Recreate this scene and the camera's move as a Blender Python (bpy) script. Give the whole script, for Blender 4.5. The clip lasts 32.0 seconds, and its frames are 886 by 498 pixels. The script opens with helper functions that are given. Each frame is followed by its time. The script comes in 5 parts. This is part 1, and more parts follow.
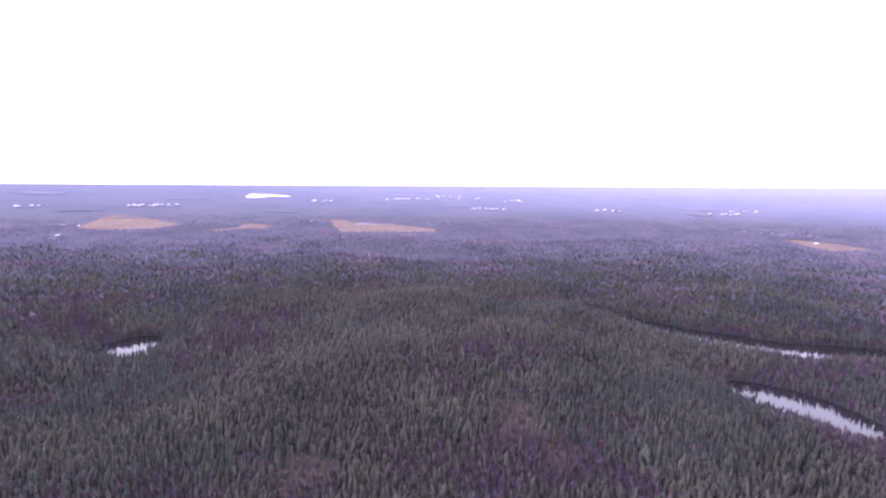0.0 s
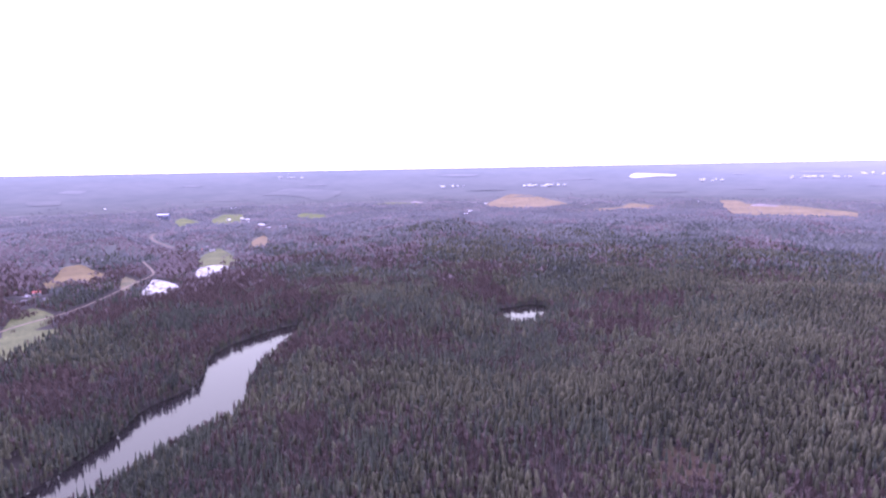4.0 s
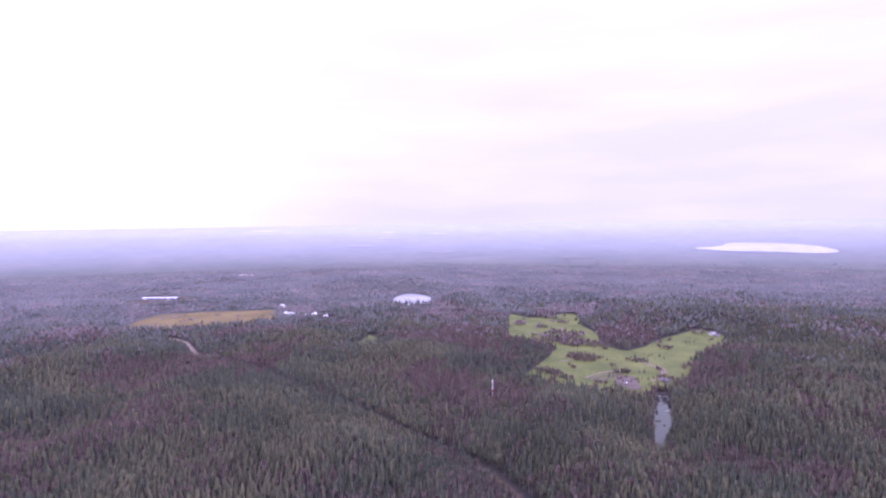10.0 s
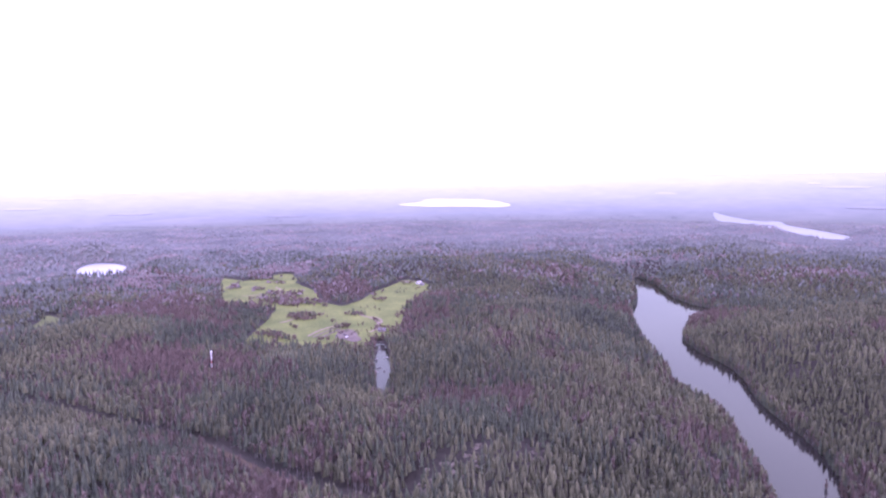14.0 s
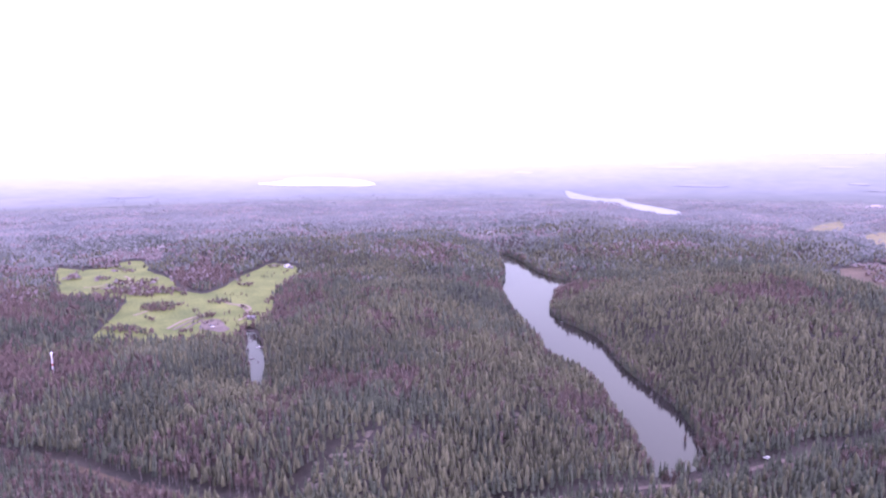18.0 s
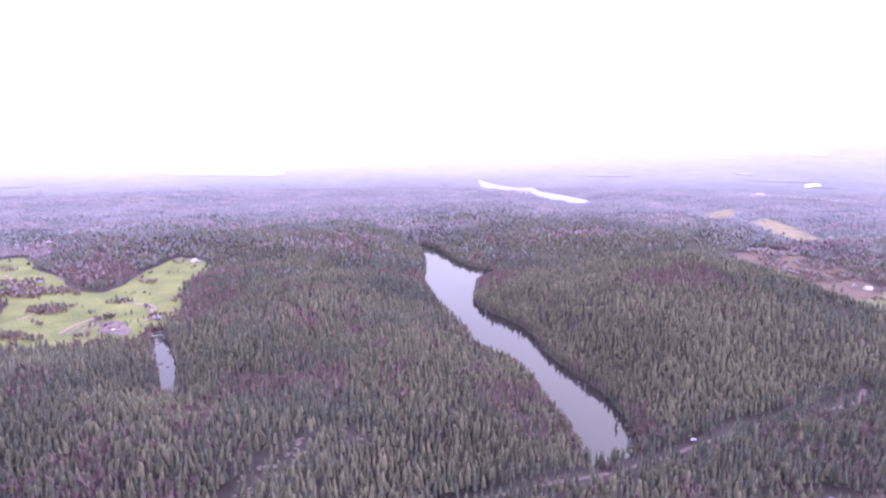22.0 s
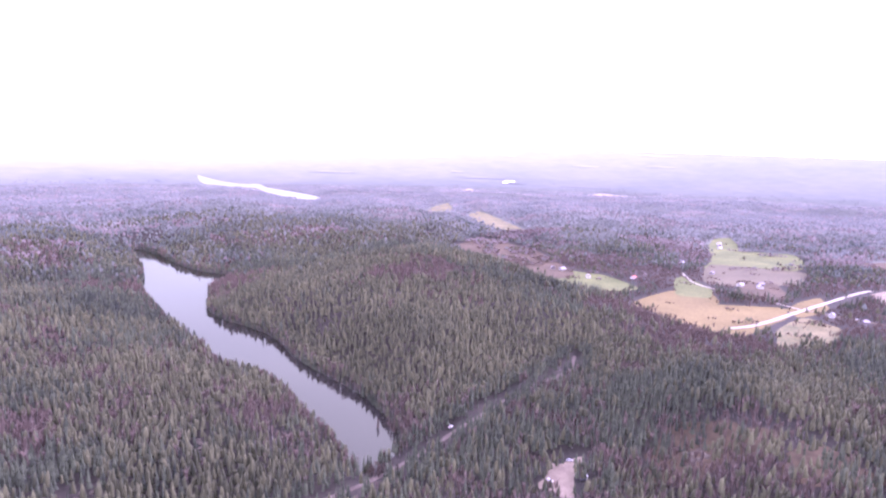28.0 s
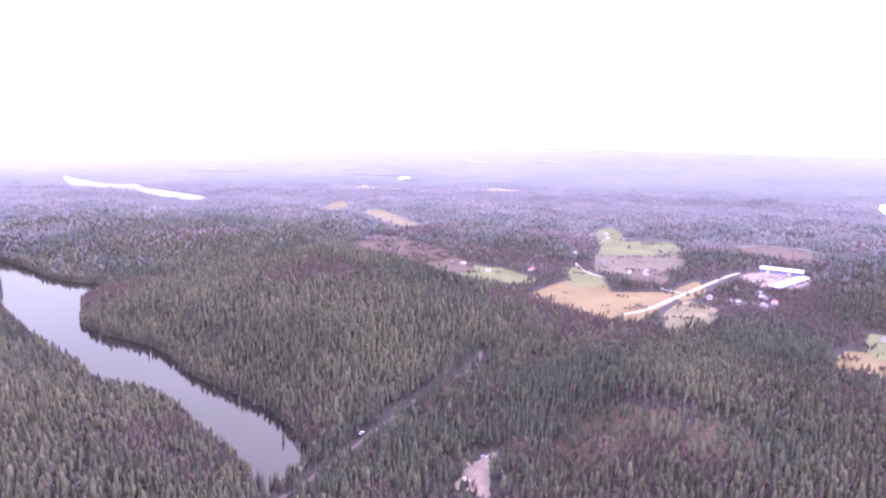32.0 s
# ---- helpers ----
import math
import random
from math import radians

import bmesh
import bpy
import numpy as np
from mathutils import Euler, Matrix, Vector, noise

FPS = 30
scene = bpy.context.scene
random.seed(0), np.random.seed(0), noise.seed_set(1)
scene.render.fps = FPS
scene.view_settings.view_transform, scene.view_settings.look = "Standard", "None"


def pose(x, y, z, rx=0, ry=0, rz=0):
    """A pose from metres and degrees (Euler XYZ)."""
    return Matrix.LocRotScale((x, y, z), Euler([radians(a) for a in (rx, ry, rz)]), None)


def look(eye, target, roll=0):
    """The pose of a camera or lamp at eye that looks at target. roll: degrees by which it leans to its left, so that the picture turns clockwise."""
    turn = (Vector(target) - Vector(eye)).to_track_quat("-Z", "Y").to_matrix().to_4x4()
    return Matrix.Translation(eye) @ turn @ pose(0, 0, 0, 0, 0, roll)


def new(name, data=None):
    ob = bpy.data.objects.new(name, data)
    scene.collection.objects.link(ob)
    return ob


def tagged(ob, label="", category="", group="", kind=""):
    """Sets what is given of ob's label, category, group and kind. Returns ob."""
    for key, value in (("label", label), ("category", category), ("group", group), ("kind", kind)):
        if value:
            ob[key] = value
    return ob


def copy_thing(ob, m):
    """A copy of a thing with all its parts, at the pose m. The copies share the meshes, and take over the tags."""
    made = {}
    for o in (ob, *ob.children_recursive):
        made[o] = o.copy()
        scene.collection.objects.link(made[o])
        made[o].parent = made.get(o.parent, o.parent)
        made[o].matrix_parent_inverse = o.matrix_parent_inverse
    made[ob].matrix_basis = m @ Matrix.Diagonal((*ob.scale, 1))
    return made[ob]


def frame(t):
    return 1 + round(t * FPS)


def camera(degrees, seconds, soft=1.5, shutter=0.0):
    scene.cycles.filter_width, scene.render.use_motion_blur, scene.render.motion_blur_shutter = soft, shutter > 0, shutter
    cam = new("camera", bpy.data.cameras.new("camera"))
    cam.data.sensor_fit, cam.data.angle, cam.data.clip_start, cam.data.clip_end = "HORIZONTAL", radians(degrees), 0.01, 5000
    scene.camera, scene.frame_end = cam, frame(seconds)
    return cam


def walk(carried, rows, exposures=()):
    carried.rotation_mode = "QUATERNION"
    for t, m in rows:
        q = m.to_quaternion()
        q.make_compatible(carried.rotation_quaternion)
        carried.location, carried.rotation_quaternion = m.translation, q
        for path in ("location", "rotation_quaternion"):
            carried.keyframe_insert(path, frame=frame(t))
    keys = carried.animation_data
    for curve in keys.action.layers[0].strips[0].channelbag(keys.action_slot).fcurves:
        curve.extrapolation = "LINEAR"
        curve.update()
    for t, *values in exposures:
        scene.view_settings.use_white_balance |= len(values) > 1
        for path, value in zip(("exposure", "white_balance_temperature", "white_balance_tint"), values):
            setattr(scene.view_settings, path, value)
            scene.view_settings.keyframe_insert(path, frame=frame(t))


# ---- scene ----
cam = camera(73.2, 32.0, soft=2.3, shutter=0.2)

# the drone's way: seconds, place, tilt, lean, heading
PATH = [
    (0.0, -0.0, -0.0, 218.0, 83.51, -0.66, -0.00),
    (0.5, -1.0, 1.1, 217.9, 83.24, -0.78, -1.86),
    (1.0, -1.9, 2.2, 217.7, 82.98, -0.75, -1.32),
    (1.5, -2.9, 3.2, 217.6, 82.63, 0.14, 13.64),
    (2.0, -3.8, 4.3, 217.4, 82.59, 1.35, 32.45),
    (2.5, -4.7, 5.4, 217.3, 82.30, 1.06, 34.18),
    (4.5, -9.0, 10.3, 216.8, 81.10, 1.04, 37.05),
    (4.7, -9.5, 11.0, 216.8, 81.5, 1.8, 43.5),
    (4.8, -9.7, 11.3, 216.7, 82.0, 2.8, 52.3),
    (4.9, -10.0, 11.7, 216.7, 82.5, 3.9, 62.8),
    (5.0, -10.2, 12.0, 216.7, 83.06, 4.89, 73.83),
    (5.1, -10.4, 12.4, 216.7, 83.9, 5.2, 84.8),
    (5.2, -10.7, 12.8, 216.6, 84.8, 5.5, 95.7),
    (5.3, -10.9, 13.2, 216.6, 85.7, 5.8, 106.4),
    (5.4, -11.2, 13.6, 216.5, 86.6, 6.0, 116.5),
    (5.5, -11.4, 14.0, 216.5, 87.36, 6.10, 125.64),
    (6.0, -12.6, 16.1, 216.3, 87.90, 5.68, 136.17),
    (6.5, -13.8, 18.4, 216.2, 87.88, 5.24, 142.14),
    (7.0, -15.1, 20.8, 216.0, 87.45, 4.87, 144.85),
    (7.5, -16.5, 23.2, 215.9, 87.52, 4.48, 153.83),
    (7.6, -16.8, 23.7, 215.9, 88.0, 4.1, 163.0),
    (7.7, -17.0, 24.2, 215.9, 88.5, 3.7, 173.3),
    (7.8, -17.3, 24.7, 215.8, 89.1, 3.3, 183.6),
    (7.9, -17.6, 25.2, 215.8, 89.6, 2.9, 193.2),
    (8.0, -17.9, 25.7, 215.8, 90.04, 2.46, 201.32),
    (8.5, -19.3, 28.0, 215.6, 89.62, 2.17, 214.98),
    (9.0, -20.5, 30.1, 215.6, 89.34, 1.27, 227.99),
    (9.5, -21.5, 32.0, 215.5, 88.88, 0.77, 240.93),
    (10.0, -22.1, 33.5, 215.6, 88.23, 0.53, 244.71),
    (10.5, -22.3, 34.8, 215.7, 87.66, 0.61, 244.51),
    (11.0, -21.9, 35.8, 215.9, 87.07, 0.68, 244.14),
    (11.5, -21.0, 36.6, 216.1, 86.52, 0.83, 239.76),
    (12.0, -19.8, 37.2, 216.3, 85.93, 0.91, 237.14),
    (12.5, -18.1, 37.7, 216.5, 85.43, 0.92, 234.63),
    (13.0, -16.2, 38.1, 216.8, 84.88, 0.84, 229.21),
    (13.5, -14.0, 38.4, 217.0, 84.38, 0.68, 221.02),
    (14.0, -11.7, 38.7, 217.2, 83.90, 0.78, 217.38),
    (14.5, -9.2, 38.8, 217.4, 83.54, 0.91, 216.01),
    (16.5, 1.0, 38.4, 217.8, 82.48, 0.45, 208.46),
    (17.0, 3.7, 37.8, 217.8, 82.19, 0.29, 205.65),
    (17.5, 6.4, 36.9, 217.9, 81.97, 0.38, 204.84),
    (18.0, 9.2, 35.9, 217.9, 81.74, 0.46, 204.27),
    (18.5, 11.9, 34.6, 217.9, 81.54, 0.53, 203.73),
    (19.0, 14.7, 33.3, 217.9, 81.35, 0.55, 203.22),
    (19.5, 17.4, 31.8, 217.9, 81.19, 0.58, 202.74),
    (20.0, 20.1, 30.3, 217.9, 81.02, 0.53, 202.25),
    (20.5, 22.7, 28.7, 217.9, 80.92, 0.51, 201.78),
    (21.0, 25.2, 27.0, 217.9, 80.82, 0.48, 201.19),
    (21.5, 27.8, 25.3, 217.9, 80.74, 0.08, 196.69),
    (22.0, 30.1, 23.5, 217.9, 80.67, 0.03, 195.83),
    (22.5, 32.3, 21.5, 217.9, 80.63, -0.05, 195.32),
    (23.0, 34.4, 19.5, 217.9, 80.59, -0.12, 194.61),
    (23.5, 36.5, 17.3, 217.8, 80.59, -0.86, 187.10),
    (24.0, 38.6, 15.1, 217.7, 80.67, -1.31, 181.98),
    (24.5, 40.5, 12.8, 217.6, 80.66, -1.19, 181.31),
    (26.5, 46.5, 4.2, 216.8, 80.53, -0.83, 179.89),
    (27.0, 47.7, 2.0, 216.6, 80.52, -1.12, 176.73),
    (27.5, 48.9, -0.2, 216.4, 80.64, -1.51, 171.45),
    (28.0, 50.0, -2.4, 216.2, 80.63, -1.46, 170.06),
    (28.5, 50.9, -4.5, 216.0, 80.59, -1.33, 169.55),
    (29.0, 51.6, -6.7, 215.8, 80.61, -1.43, 166.42),
    (29.5, 52.1, -8.7, 215.7, 80.59, -1.33, 165.68),
    (30.0, 52.5, -10.6, 215.6, 80.55, -1.23, 165.21),
    (30.5, 52.7, -12.3, 215.4, 80.57, -1.17, 164.66),
    (31.0, 52.9, -14.0, 215.3, 80.58, -1.35, 161.91),
    (31.5, 53.1, -15.5, 215.2, 80.62, -1.34, 160.68),
    (32.0, 53.3, -16.9, 215.1, 80.53, -1.18, 159.97),
]
# the camera's own exposure and magenta white balance
EXPOSURES = [
    (0.0, 0.22, 5040, 86), (4.5, 0.46, 5040, 86), (5.5, 0.28, 5090, 82), (7.0, -0.04, 5190, 76), (7.6, -0.20, 5510, 73), (8.0, -0.32, 5560, 69), (8.6, -0.14, 5510, 70), (9.0, 0.02, 5460, 73), (10.0, 0.15, 5090, 79),
    (11.0, 0.22, 5040, 83), (13.0, 0.50, 5040, 85), (16.5, 0.75, 5090, 85), (22.0, 1.06, 5140, 84), (32.0, 1.18, 5190, 82),
]
walk(cam, [(r[0], pose(*r[1:])) for r in PATH], EXPOSURES)

# ---- sky and sun: a bright overcast, with a darker cloud bank over the far lakes ----
SUN_TURN, SUN_UP = 100.0, 38.0
world = bpy.data.worlds.new("overcast_sky")
scene.world = world
world.use_nodes = True
wt = world.node_tree
wt.nodes.clear()
w_out = wt.nodes.new("ShaderNodeOutputWorld")
w_bg = wt.nodes.new("ShaderNodeBackground")
w_sky = wt.nodes.new("ShaderNodeTexSky")
w_sky.sky_type = 'NISHITA'
w_sky.sun_disc = False
w_sky.sun_elevation = radians(SUN_UP)
w_sky.sun_rotation = radians(-SUN_TURN)
w_sky.dust_density = 4.0
w_dim = wt.nodes.new("ShaderNodeVectorMath")
w_dim.operation = 'SCALE'
w_dim.inputs["Scale"].default_value = 0.10
w_geo = wt.nodes.new("ShaderNodeTexCoord")
w_map = wt.nodes.new("ShaderNodeMapping")
w_map.inputs["Scale"].default_value = (1.2, 1.2, 6.5)
w_noise = wt.nodes.new("ShaderNodeTexNoise")
w_noise.inputs["Scale"].default_value = 2.2
w_noise.inputs["Detail"].default_value = 3.0
w_bank = wt.nodes.new("ShaderNodeVectorMath")
w_bank.operation = 'DOT_PRODUCT'
bank = Vector((-math.sin(radians(226)), math.cos(radians(226)), 0.16)).normalized()
w_bank.inputs[1].default_value = bank
w_bankr = wt.nodes.new("ShaderNodeMapRange")
w_bankr.interpolation_type = 'SMOOTHSTEP'
w_bankr.inputs["From Min"].default_value = 0.2
w_bankr.inputs["From Max"].default_value = 0.98
w_mulb = wt.nodes.new("ShaderNodeMath")
w_mulb.operation = 'MULTIPLY'
w_ramp = wt.nodes.new("ShaderNodeMapRange")
w_ramp.inputs["From Min"].default_value = 0.30
w_ramp.inputs["From Max"].default_value = 0.62
w_ramp.inputs["To Min"].default_value = 0.90
w_ramp.inputs["To Max"].default_value = 1.0
w_cloud = wt.nodes.new("ShaderNodeMix")
w_cloud.data_type = 'RGBA'
w_cloud.inputs["A"].default_value = (2.26, 2.36, 1.82, 1)
w_cloud.inputs["B"].default_value = (0.83, 0.89, 0.85, 1)
w_xyz = wt.nodes.new("ShaderNodeSeparateXYZ")
w_high = wt.nodes.new("ShaderNodeMapRange")
w_high.interpolation_type = 'SMOOTHSTEP'
w_high.inputs["From Min"].default_value = 0.02
w_high.inputs["From Max"].default_value = 0.5
w_high.inputs["To Min"].default_value = 1.0
w_high.inputs["To Max"].default_value = 0.82
w_fade = wt.nodes.new("ShaderNodeMath")
w_fade.operation = 'MULTIPLY'
w_mix = wt.nodes.new("ShaderNodeMix")
w_mix.data_type = 'RGBA'
w_mix.inputs["Factor"].default_value = 0.86
wl = wt.links.new
wl(w_geo.outputs["Generated"], w_map.inputs["Vector"])
wl(w_map.outputs["Vector"], w_noise.inputs["Vector"])
wl(w_geo.outputs["Generated"], w_bank.inputs[0])
wl(w_bank.outputs["Value"], w_bankr.inputs["Value"])
wl(w_noise.outputs["Fac"], w_ramp.inputs["Value"])
wl(w_bankr.outputs["Result"], w_mulb.inputs[0])
wl(w_ramp.outputs["Result"], w_mulb.inputs[1])
wl(w_geo.outputs["Generated"], w_xyz.inputs["Vector"])
wl(w_xyz.outputs["Z"], w_high.inputs["Value"])
wl(w_high.outputs["Result"], w_fade.inputs[0])
wl(w_mulb.outputs["Value"], w_fade.inputs[1])
wl(w_fade.outputs["Value"], w_cloud.inputs["Factor"])
wl(w_sky.outputs["Color"], w_dim.inputs[0])
wl(w_dim.outputs["Vector"], w_mix.inputs["A"])
wl(w_cloud.outputs["Result"], w_mix.inputs["B"])
wl(w_mix.outputs["Result"], w_bg.inputs["Color"])
wl(w_bg.outputs["Background"], w_out.inputs["Surface"])
w_bg.inputs["Strength"].default_value = 1.0

sun_data = bpy.data.lights.new("sun", 'SUN')
sun_data.energy = 0.9
sun_data.angle = radians(25)
sun_data.color = (1.0, 0.96, 0.9)
sun = new("sun", sun_data)
sun_dir = Vector((-math.sin(radians(SUN_TURN)) * math.cos(radians(SUN_UP)), math.cos(radians(SUN_TURN)) * math.cos(radians(SUN_UP)), math.sin(radians(SUN_UP))))
sun.matrix_world = look(sun_dir * 3000, (0, 0, 0))


# ---- materials ----
def material(name, dark, light, scale=0.05, fine=1.2, rough=0.9, spec=0.3, bump=0.0, island=0.0, per_object=0.0, sheen=0.0, metal=0.0, contrast=1.0):
    """A surface of two tones, mixed by coarse and fine noise in metres, with wear and relief."""
    m = bpy.data.materials.new(name)
    m.use_nodes = True
    nt = m.node_tree
    bsdf = nt.nodes["Principled BSDF"]
    geo = nt.nodes.new("ShaderNodeNewGeometry")
    a = nt.nodes.new("ShaderNodeTexNoise")
    a.inputs["Scale"].default_value = scale
    a.inputs["Detail"].default_value = 4
    b = nt.nodes.new("ShaderNodeTexNoise")
    b.inputs["Scale"].default_value = fine
    b.inputs["Detail"].default_value = 3
    nt.links.new(geo.outputs["Position"], a.inputs["Vector"])
    nt.links.new(geo.outputs["Position"], b.inputs["Vector"])
    s = nt.nodes.new("ShaderNodeMath")
    s.operation = 'ADD'
    nt.links.new(a.outputs["Fac"], s.inputs[0])
    nt.links.new(b.outputs["Fac"], s.inputs[1])
    last = s.outputs[0]
    if island:
        k = nt.nodes.new("ShaderNodeMath")
        k.operation = 'MULTIPLY_ADD'
        k.inputs[1].default_value = island
        nt.links.new(geo.outputs["Random Per Island"], k.inputs[0])
        nt.links.new(last, k.inputs[2])
        last = k.outputs[0]
    if per_object:
        oi = nt.nodes.new("ShaderNodeObjectInfo")
        k = nt.nodes.new("ShaderNodeMath")
        k.operation = 'MULTIPLY_ADD'
        k.inputs[1].default_value = per_object
        nt.links.new(oi.outputs["Random"], k.inputs[0])
        nt.links.new(last, k.inputs[2])
        last = k.outputs[0]
    r = nt.nodes.new("ShaderNodeMapRange")
    mid = 1.0 + island / 2 + per_object / 2
    half = (0.28 + island / 2.2 + per_object / 2.2) / contrast
    r.inputs["From Min"].default_value = mid - half
    r.inputs["From Max"].default_value = mid + half
    nt.links.new(last, r.inputs["Value"])
    mix = nt.nodes.new("ShaderNodeMix")
    mix.data_type = 'RGBA'
    mix.inputs["A"].default_value = (*dark, 1)
    mix.inputs["B"].default_value = (*light, 1)
    nt.links.new(r.outputs["Result"], mix.inputs["Factor"])
    nt.links.new(mix.outputs["Result"], bsdf.inputs["Base Color"])
    bsdf.inputs["Roughness"].default_value = rough
    bsdf.inputs["Specular IOR Level"].default_value = spec
    bsdf.inputs["Metallic"].default_value = metal
    # lavender sheen lightens grazing crowns in place of haze
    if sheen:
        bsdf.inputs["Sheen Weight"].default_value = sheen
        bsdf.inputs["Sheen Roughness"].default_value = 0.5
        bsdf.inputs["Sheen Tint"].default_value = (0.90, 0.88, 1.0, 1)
    if bump:
        bp = nt.nodes.new("ShaderNodeBump")
        bp.inputs["Strength"].default_value = 0.6
        bp.inputs["Distance"].default_value = bump
        nt.links.new(b.outputs["Fac"], bp.inputs["Height"])
        nt.links.new(bp.outputs["Normal"], bsdf.inputs["Normal"])
    return m


# slight sheen on the nearer crowns, standing in for haze
HAZE_SHEEN = 0.03
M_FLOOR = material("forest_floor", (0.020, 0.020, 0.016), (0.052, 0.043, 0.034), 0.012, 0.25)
# far and hill woods: haze is put into their paler base colours
M_FAR = material("hazed_distant_woods", (0.090, 0.100, 0.090), (0.145, 0.145, 0.128), 0.0045, 0.02, spec=0.1, bump=4.0)
M_MIDWOOD = material("hazed_hill_conifer_crowns", (0.054, 0.064, 0.055), (0.111, 0.117, 0.103), 0.0060, 0.018, island=0.04, contrast=1.1, spec=0.1, sheen=0.04)
M_MIDBIRCH = material("hazed_hill_birch_crowns", (0.098, 0.078, 0.076), (0.156, 0.128, 0.120), 0.0060, 0.018, island=0.04, spec=0.1, sheen=0.04)
M_FARWOOD = material("hazed_far_conifer_crowns", (0.088, 0.096, 0.095), (0.147, 0.148, 0.144), 0.0045, 0.012, island=0.05, spec=0.1, sheen=0.05)
M_FARBIRCH = material("hazed_far_birch_crowns", (0.122, 0.108, 0.106), (0.182, 0.162, 0.154), 0.0045, 0.012, island=0.05, spec=0.1, sheen=0.05)
M_SPRUCE = material("spruce_needles", (0.017, 0.022, 0.016), (0.077, 0.089, 0.052), 0.010, 0.12, island=0.55, spec=0.25, sheen=HAZE_SHEEN, contrast=1.1)
M_PINE = material("pine_needles", (0.028, 0.032, 0.018), (0.110, 0.109, 0.057), 0.010, 0.12, island=0.55, spec=0.25, sheen=HAZE_SHEEN, contrast=1.1)
M_TWIG = material("bare_birch_twigs", (0.088, 0.066, 0.055), (0.166, 0.122, 0.100), 0.02, 0.6, island=0.5, spec=0.2, sheen=HAZE_SHEEN)
M_BARK = material("pale_birch_bark", (0.15, 0.135, 0.12), (0.30, 0.27, 0.24), 0.3, 3.0, island=0.5)
M_PINEBARK = material("red_pine_bark", (0.14, 0.085, 0.06), (0.28, 0.18, 0.13), 0.3, 3.0)
M_GRASS = material("mown_green_grass", (0.064, 0.088, 0.018), (0.148, 0.166, 0.040), 0.018, 0.3, bump=0.1)
M_DULLGRASS = material("dull_autumn_grass", (0.060, 0.078, 0.022), (0.142, 0.150, 0.050), 0.02, 0.3, bump=0.1)
M_STUBBLE = material("tan_stubble", (0.105, 0.080, 0.026), (0.194, 0.146, 0.052), 0.012, 0.3, bump=0.1)
# stubble tone lightened for the haze over distant fields
M_HAZESTRAW = material("hazed_straw", (0.130, 0.098, 0.044), (0.235, 0.178, 0.090), 0.008, 0.06)
M_PLOUGH = material("ploughed_soil", (0.066, 0.058, 0.033), (0.126, 0.106, 0.062), 0.015, 0.3, bump=0.2)
M_ROUGH = material("rough_tan_grass", (0.080, 0.084, 0.036), (0.200, 0.165, 0.080), 0.03, 0.3, bump=0.1)
M_HEATH = material("reddish_heath", (0.050, 0.038, 0.022), (0.104, 0.074, 0.042), 0.03, 0.25, bump=0.3)
M_ROCK = material("bare_lichen_rock", (0.060, 0.052, 0.040), (0.160, 0.136, 0.104), 0.15, 1.0, bump=0.3)
M_GRAVEL = material("pale_gravel", (0.130, 0.104, 0.074), (0.245, 0.200, 0.145), 0.1, 1.5, bump=0.05)
M_DIRT = material("brown_dirt_track", (0.070, 0.056, 0.044), (0.150, 0.120, 0.098), 0.1, 1.2, bump=0.05)
M_ASPHALT = material("wet_grey_road", (0.22, 0.195, 0.15), (0.35, 0.31, 0.24), 0.05, 1.0, rough=0.6, spec=0.5)
M_SNOW = material("white_field_cover", (0.16, 0.15, 0.09), (0.58, 0.58, 0.56), 0.05, 0.14, rough=0.5, contrast=1.6)
M_FROST = material("striped_white_cover", (0.13, 0.13, 0.06), (0.54, 0.54, 0.52), 0.04, 0.16, rough=0.6, contrast=1.6)
M_PALE = material("pale_dry_grass", (0.17, 0.145, 0.14), (0.32, 0.27, 0.26), 0.01, 0.1)
# outermost land: emission imitates haze, stronger with distance
M_RIM = material("glowing_horizon_haze", (0.104, 0.114, 0.104), (0.134, 0.140, 0.126), 0.0022, 0.012, contrast=1.0, spec=0.0)
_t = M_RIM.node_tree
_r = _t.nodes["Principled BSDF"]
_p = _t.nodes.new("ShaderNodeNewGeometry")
# the haze glow is brighter towards heading 265
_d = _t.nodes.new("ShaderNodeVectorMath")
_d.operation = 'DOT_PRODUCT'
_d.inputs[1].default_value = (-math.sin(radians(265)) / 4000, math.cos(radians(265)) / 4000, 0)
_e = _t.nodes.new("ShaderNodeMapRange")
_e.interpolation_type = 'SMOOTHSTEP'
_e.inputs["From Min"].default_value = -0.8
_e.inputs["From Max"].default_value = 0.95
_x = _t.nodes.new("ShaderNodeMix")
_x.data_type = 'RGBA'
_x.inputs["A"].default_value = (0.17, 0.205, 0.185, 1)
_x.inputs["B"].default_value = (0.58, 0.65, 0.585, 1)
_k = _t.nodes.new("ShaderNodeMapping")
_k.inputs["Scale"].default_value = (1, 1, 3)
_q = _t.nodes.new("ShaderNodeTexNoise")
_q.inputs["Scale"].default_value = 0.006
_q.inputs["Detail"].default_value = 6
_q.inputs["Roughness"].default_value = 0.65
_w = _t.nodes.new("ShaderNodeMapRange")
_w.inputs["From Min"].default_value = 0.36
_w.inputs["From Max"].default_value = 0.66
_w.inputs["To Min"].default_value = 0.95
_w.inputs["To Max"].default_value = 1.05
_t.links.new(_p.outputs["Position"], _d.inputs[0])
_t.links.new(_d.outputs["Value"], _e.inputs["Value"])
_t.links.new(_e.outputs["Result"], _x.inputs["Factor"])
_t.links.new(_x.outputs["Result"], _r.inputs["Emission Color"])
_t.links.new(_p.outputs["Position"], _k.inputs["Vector"])
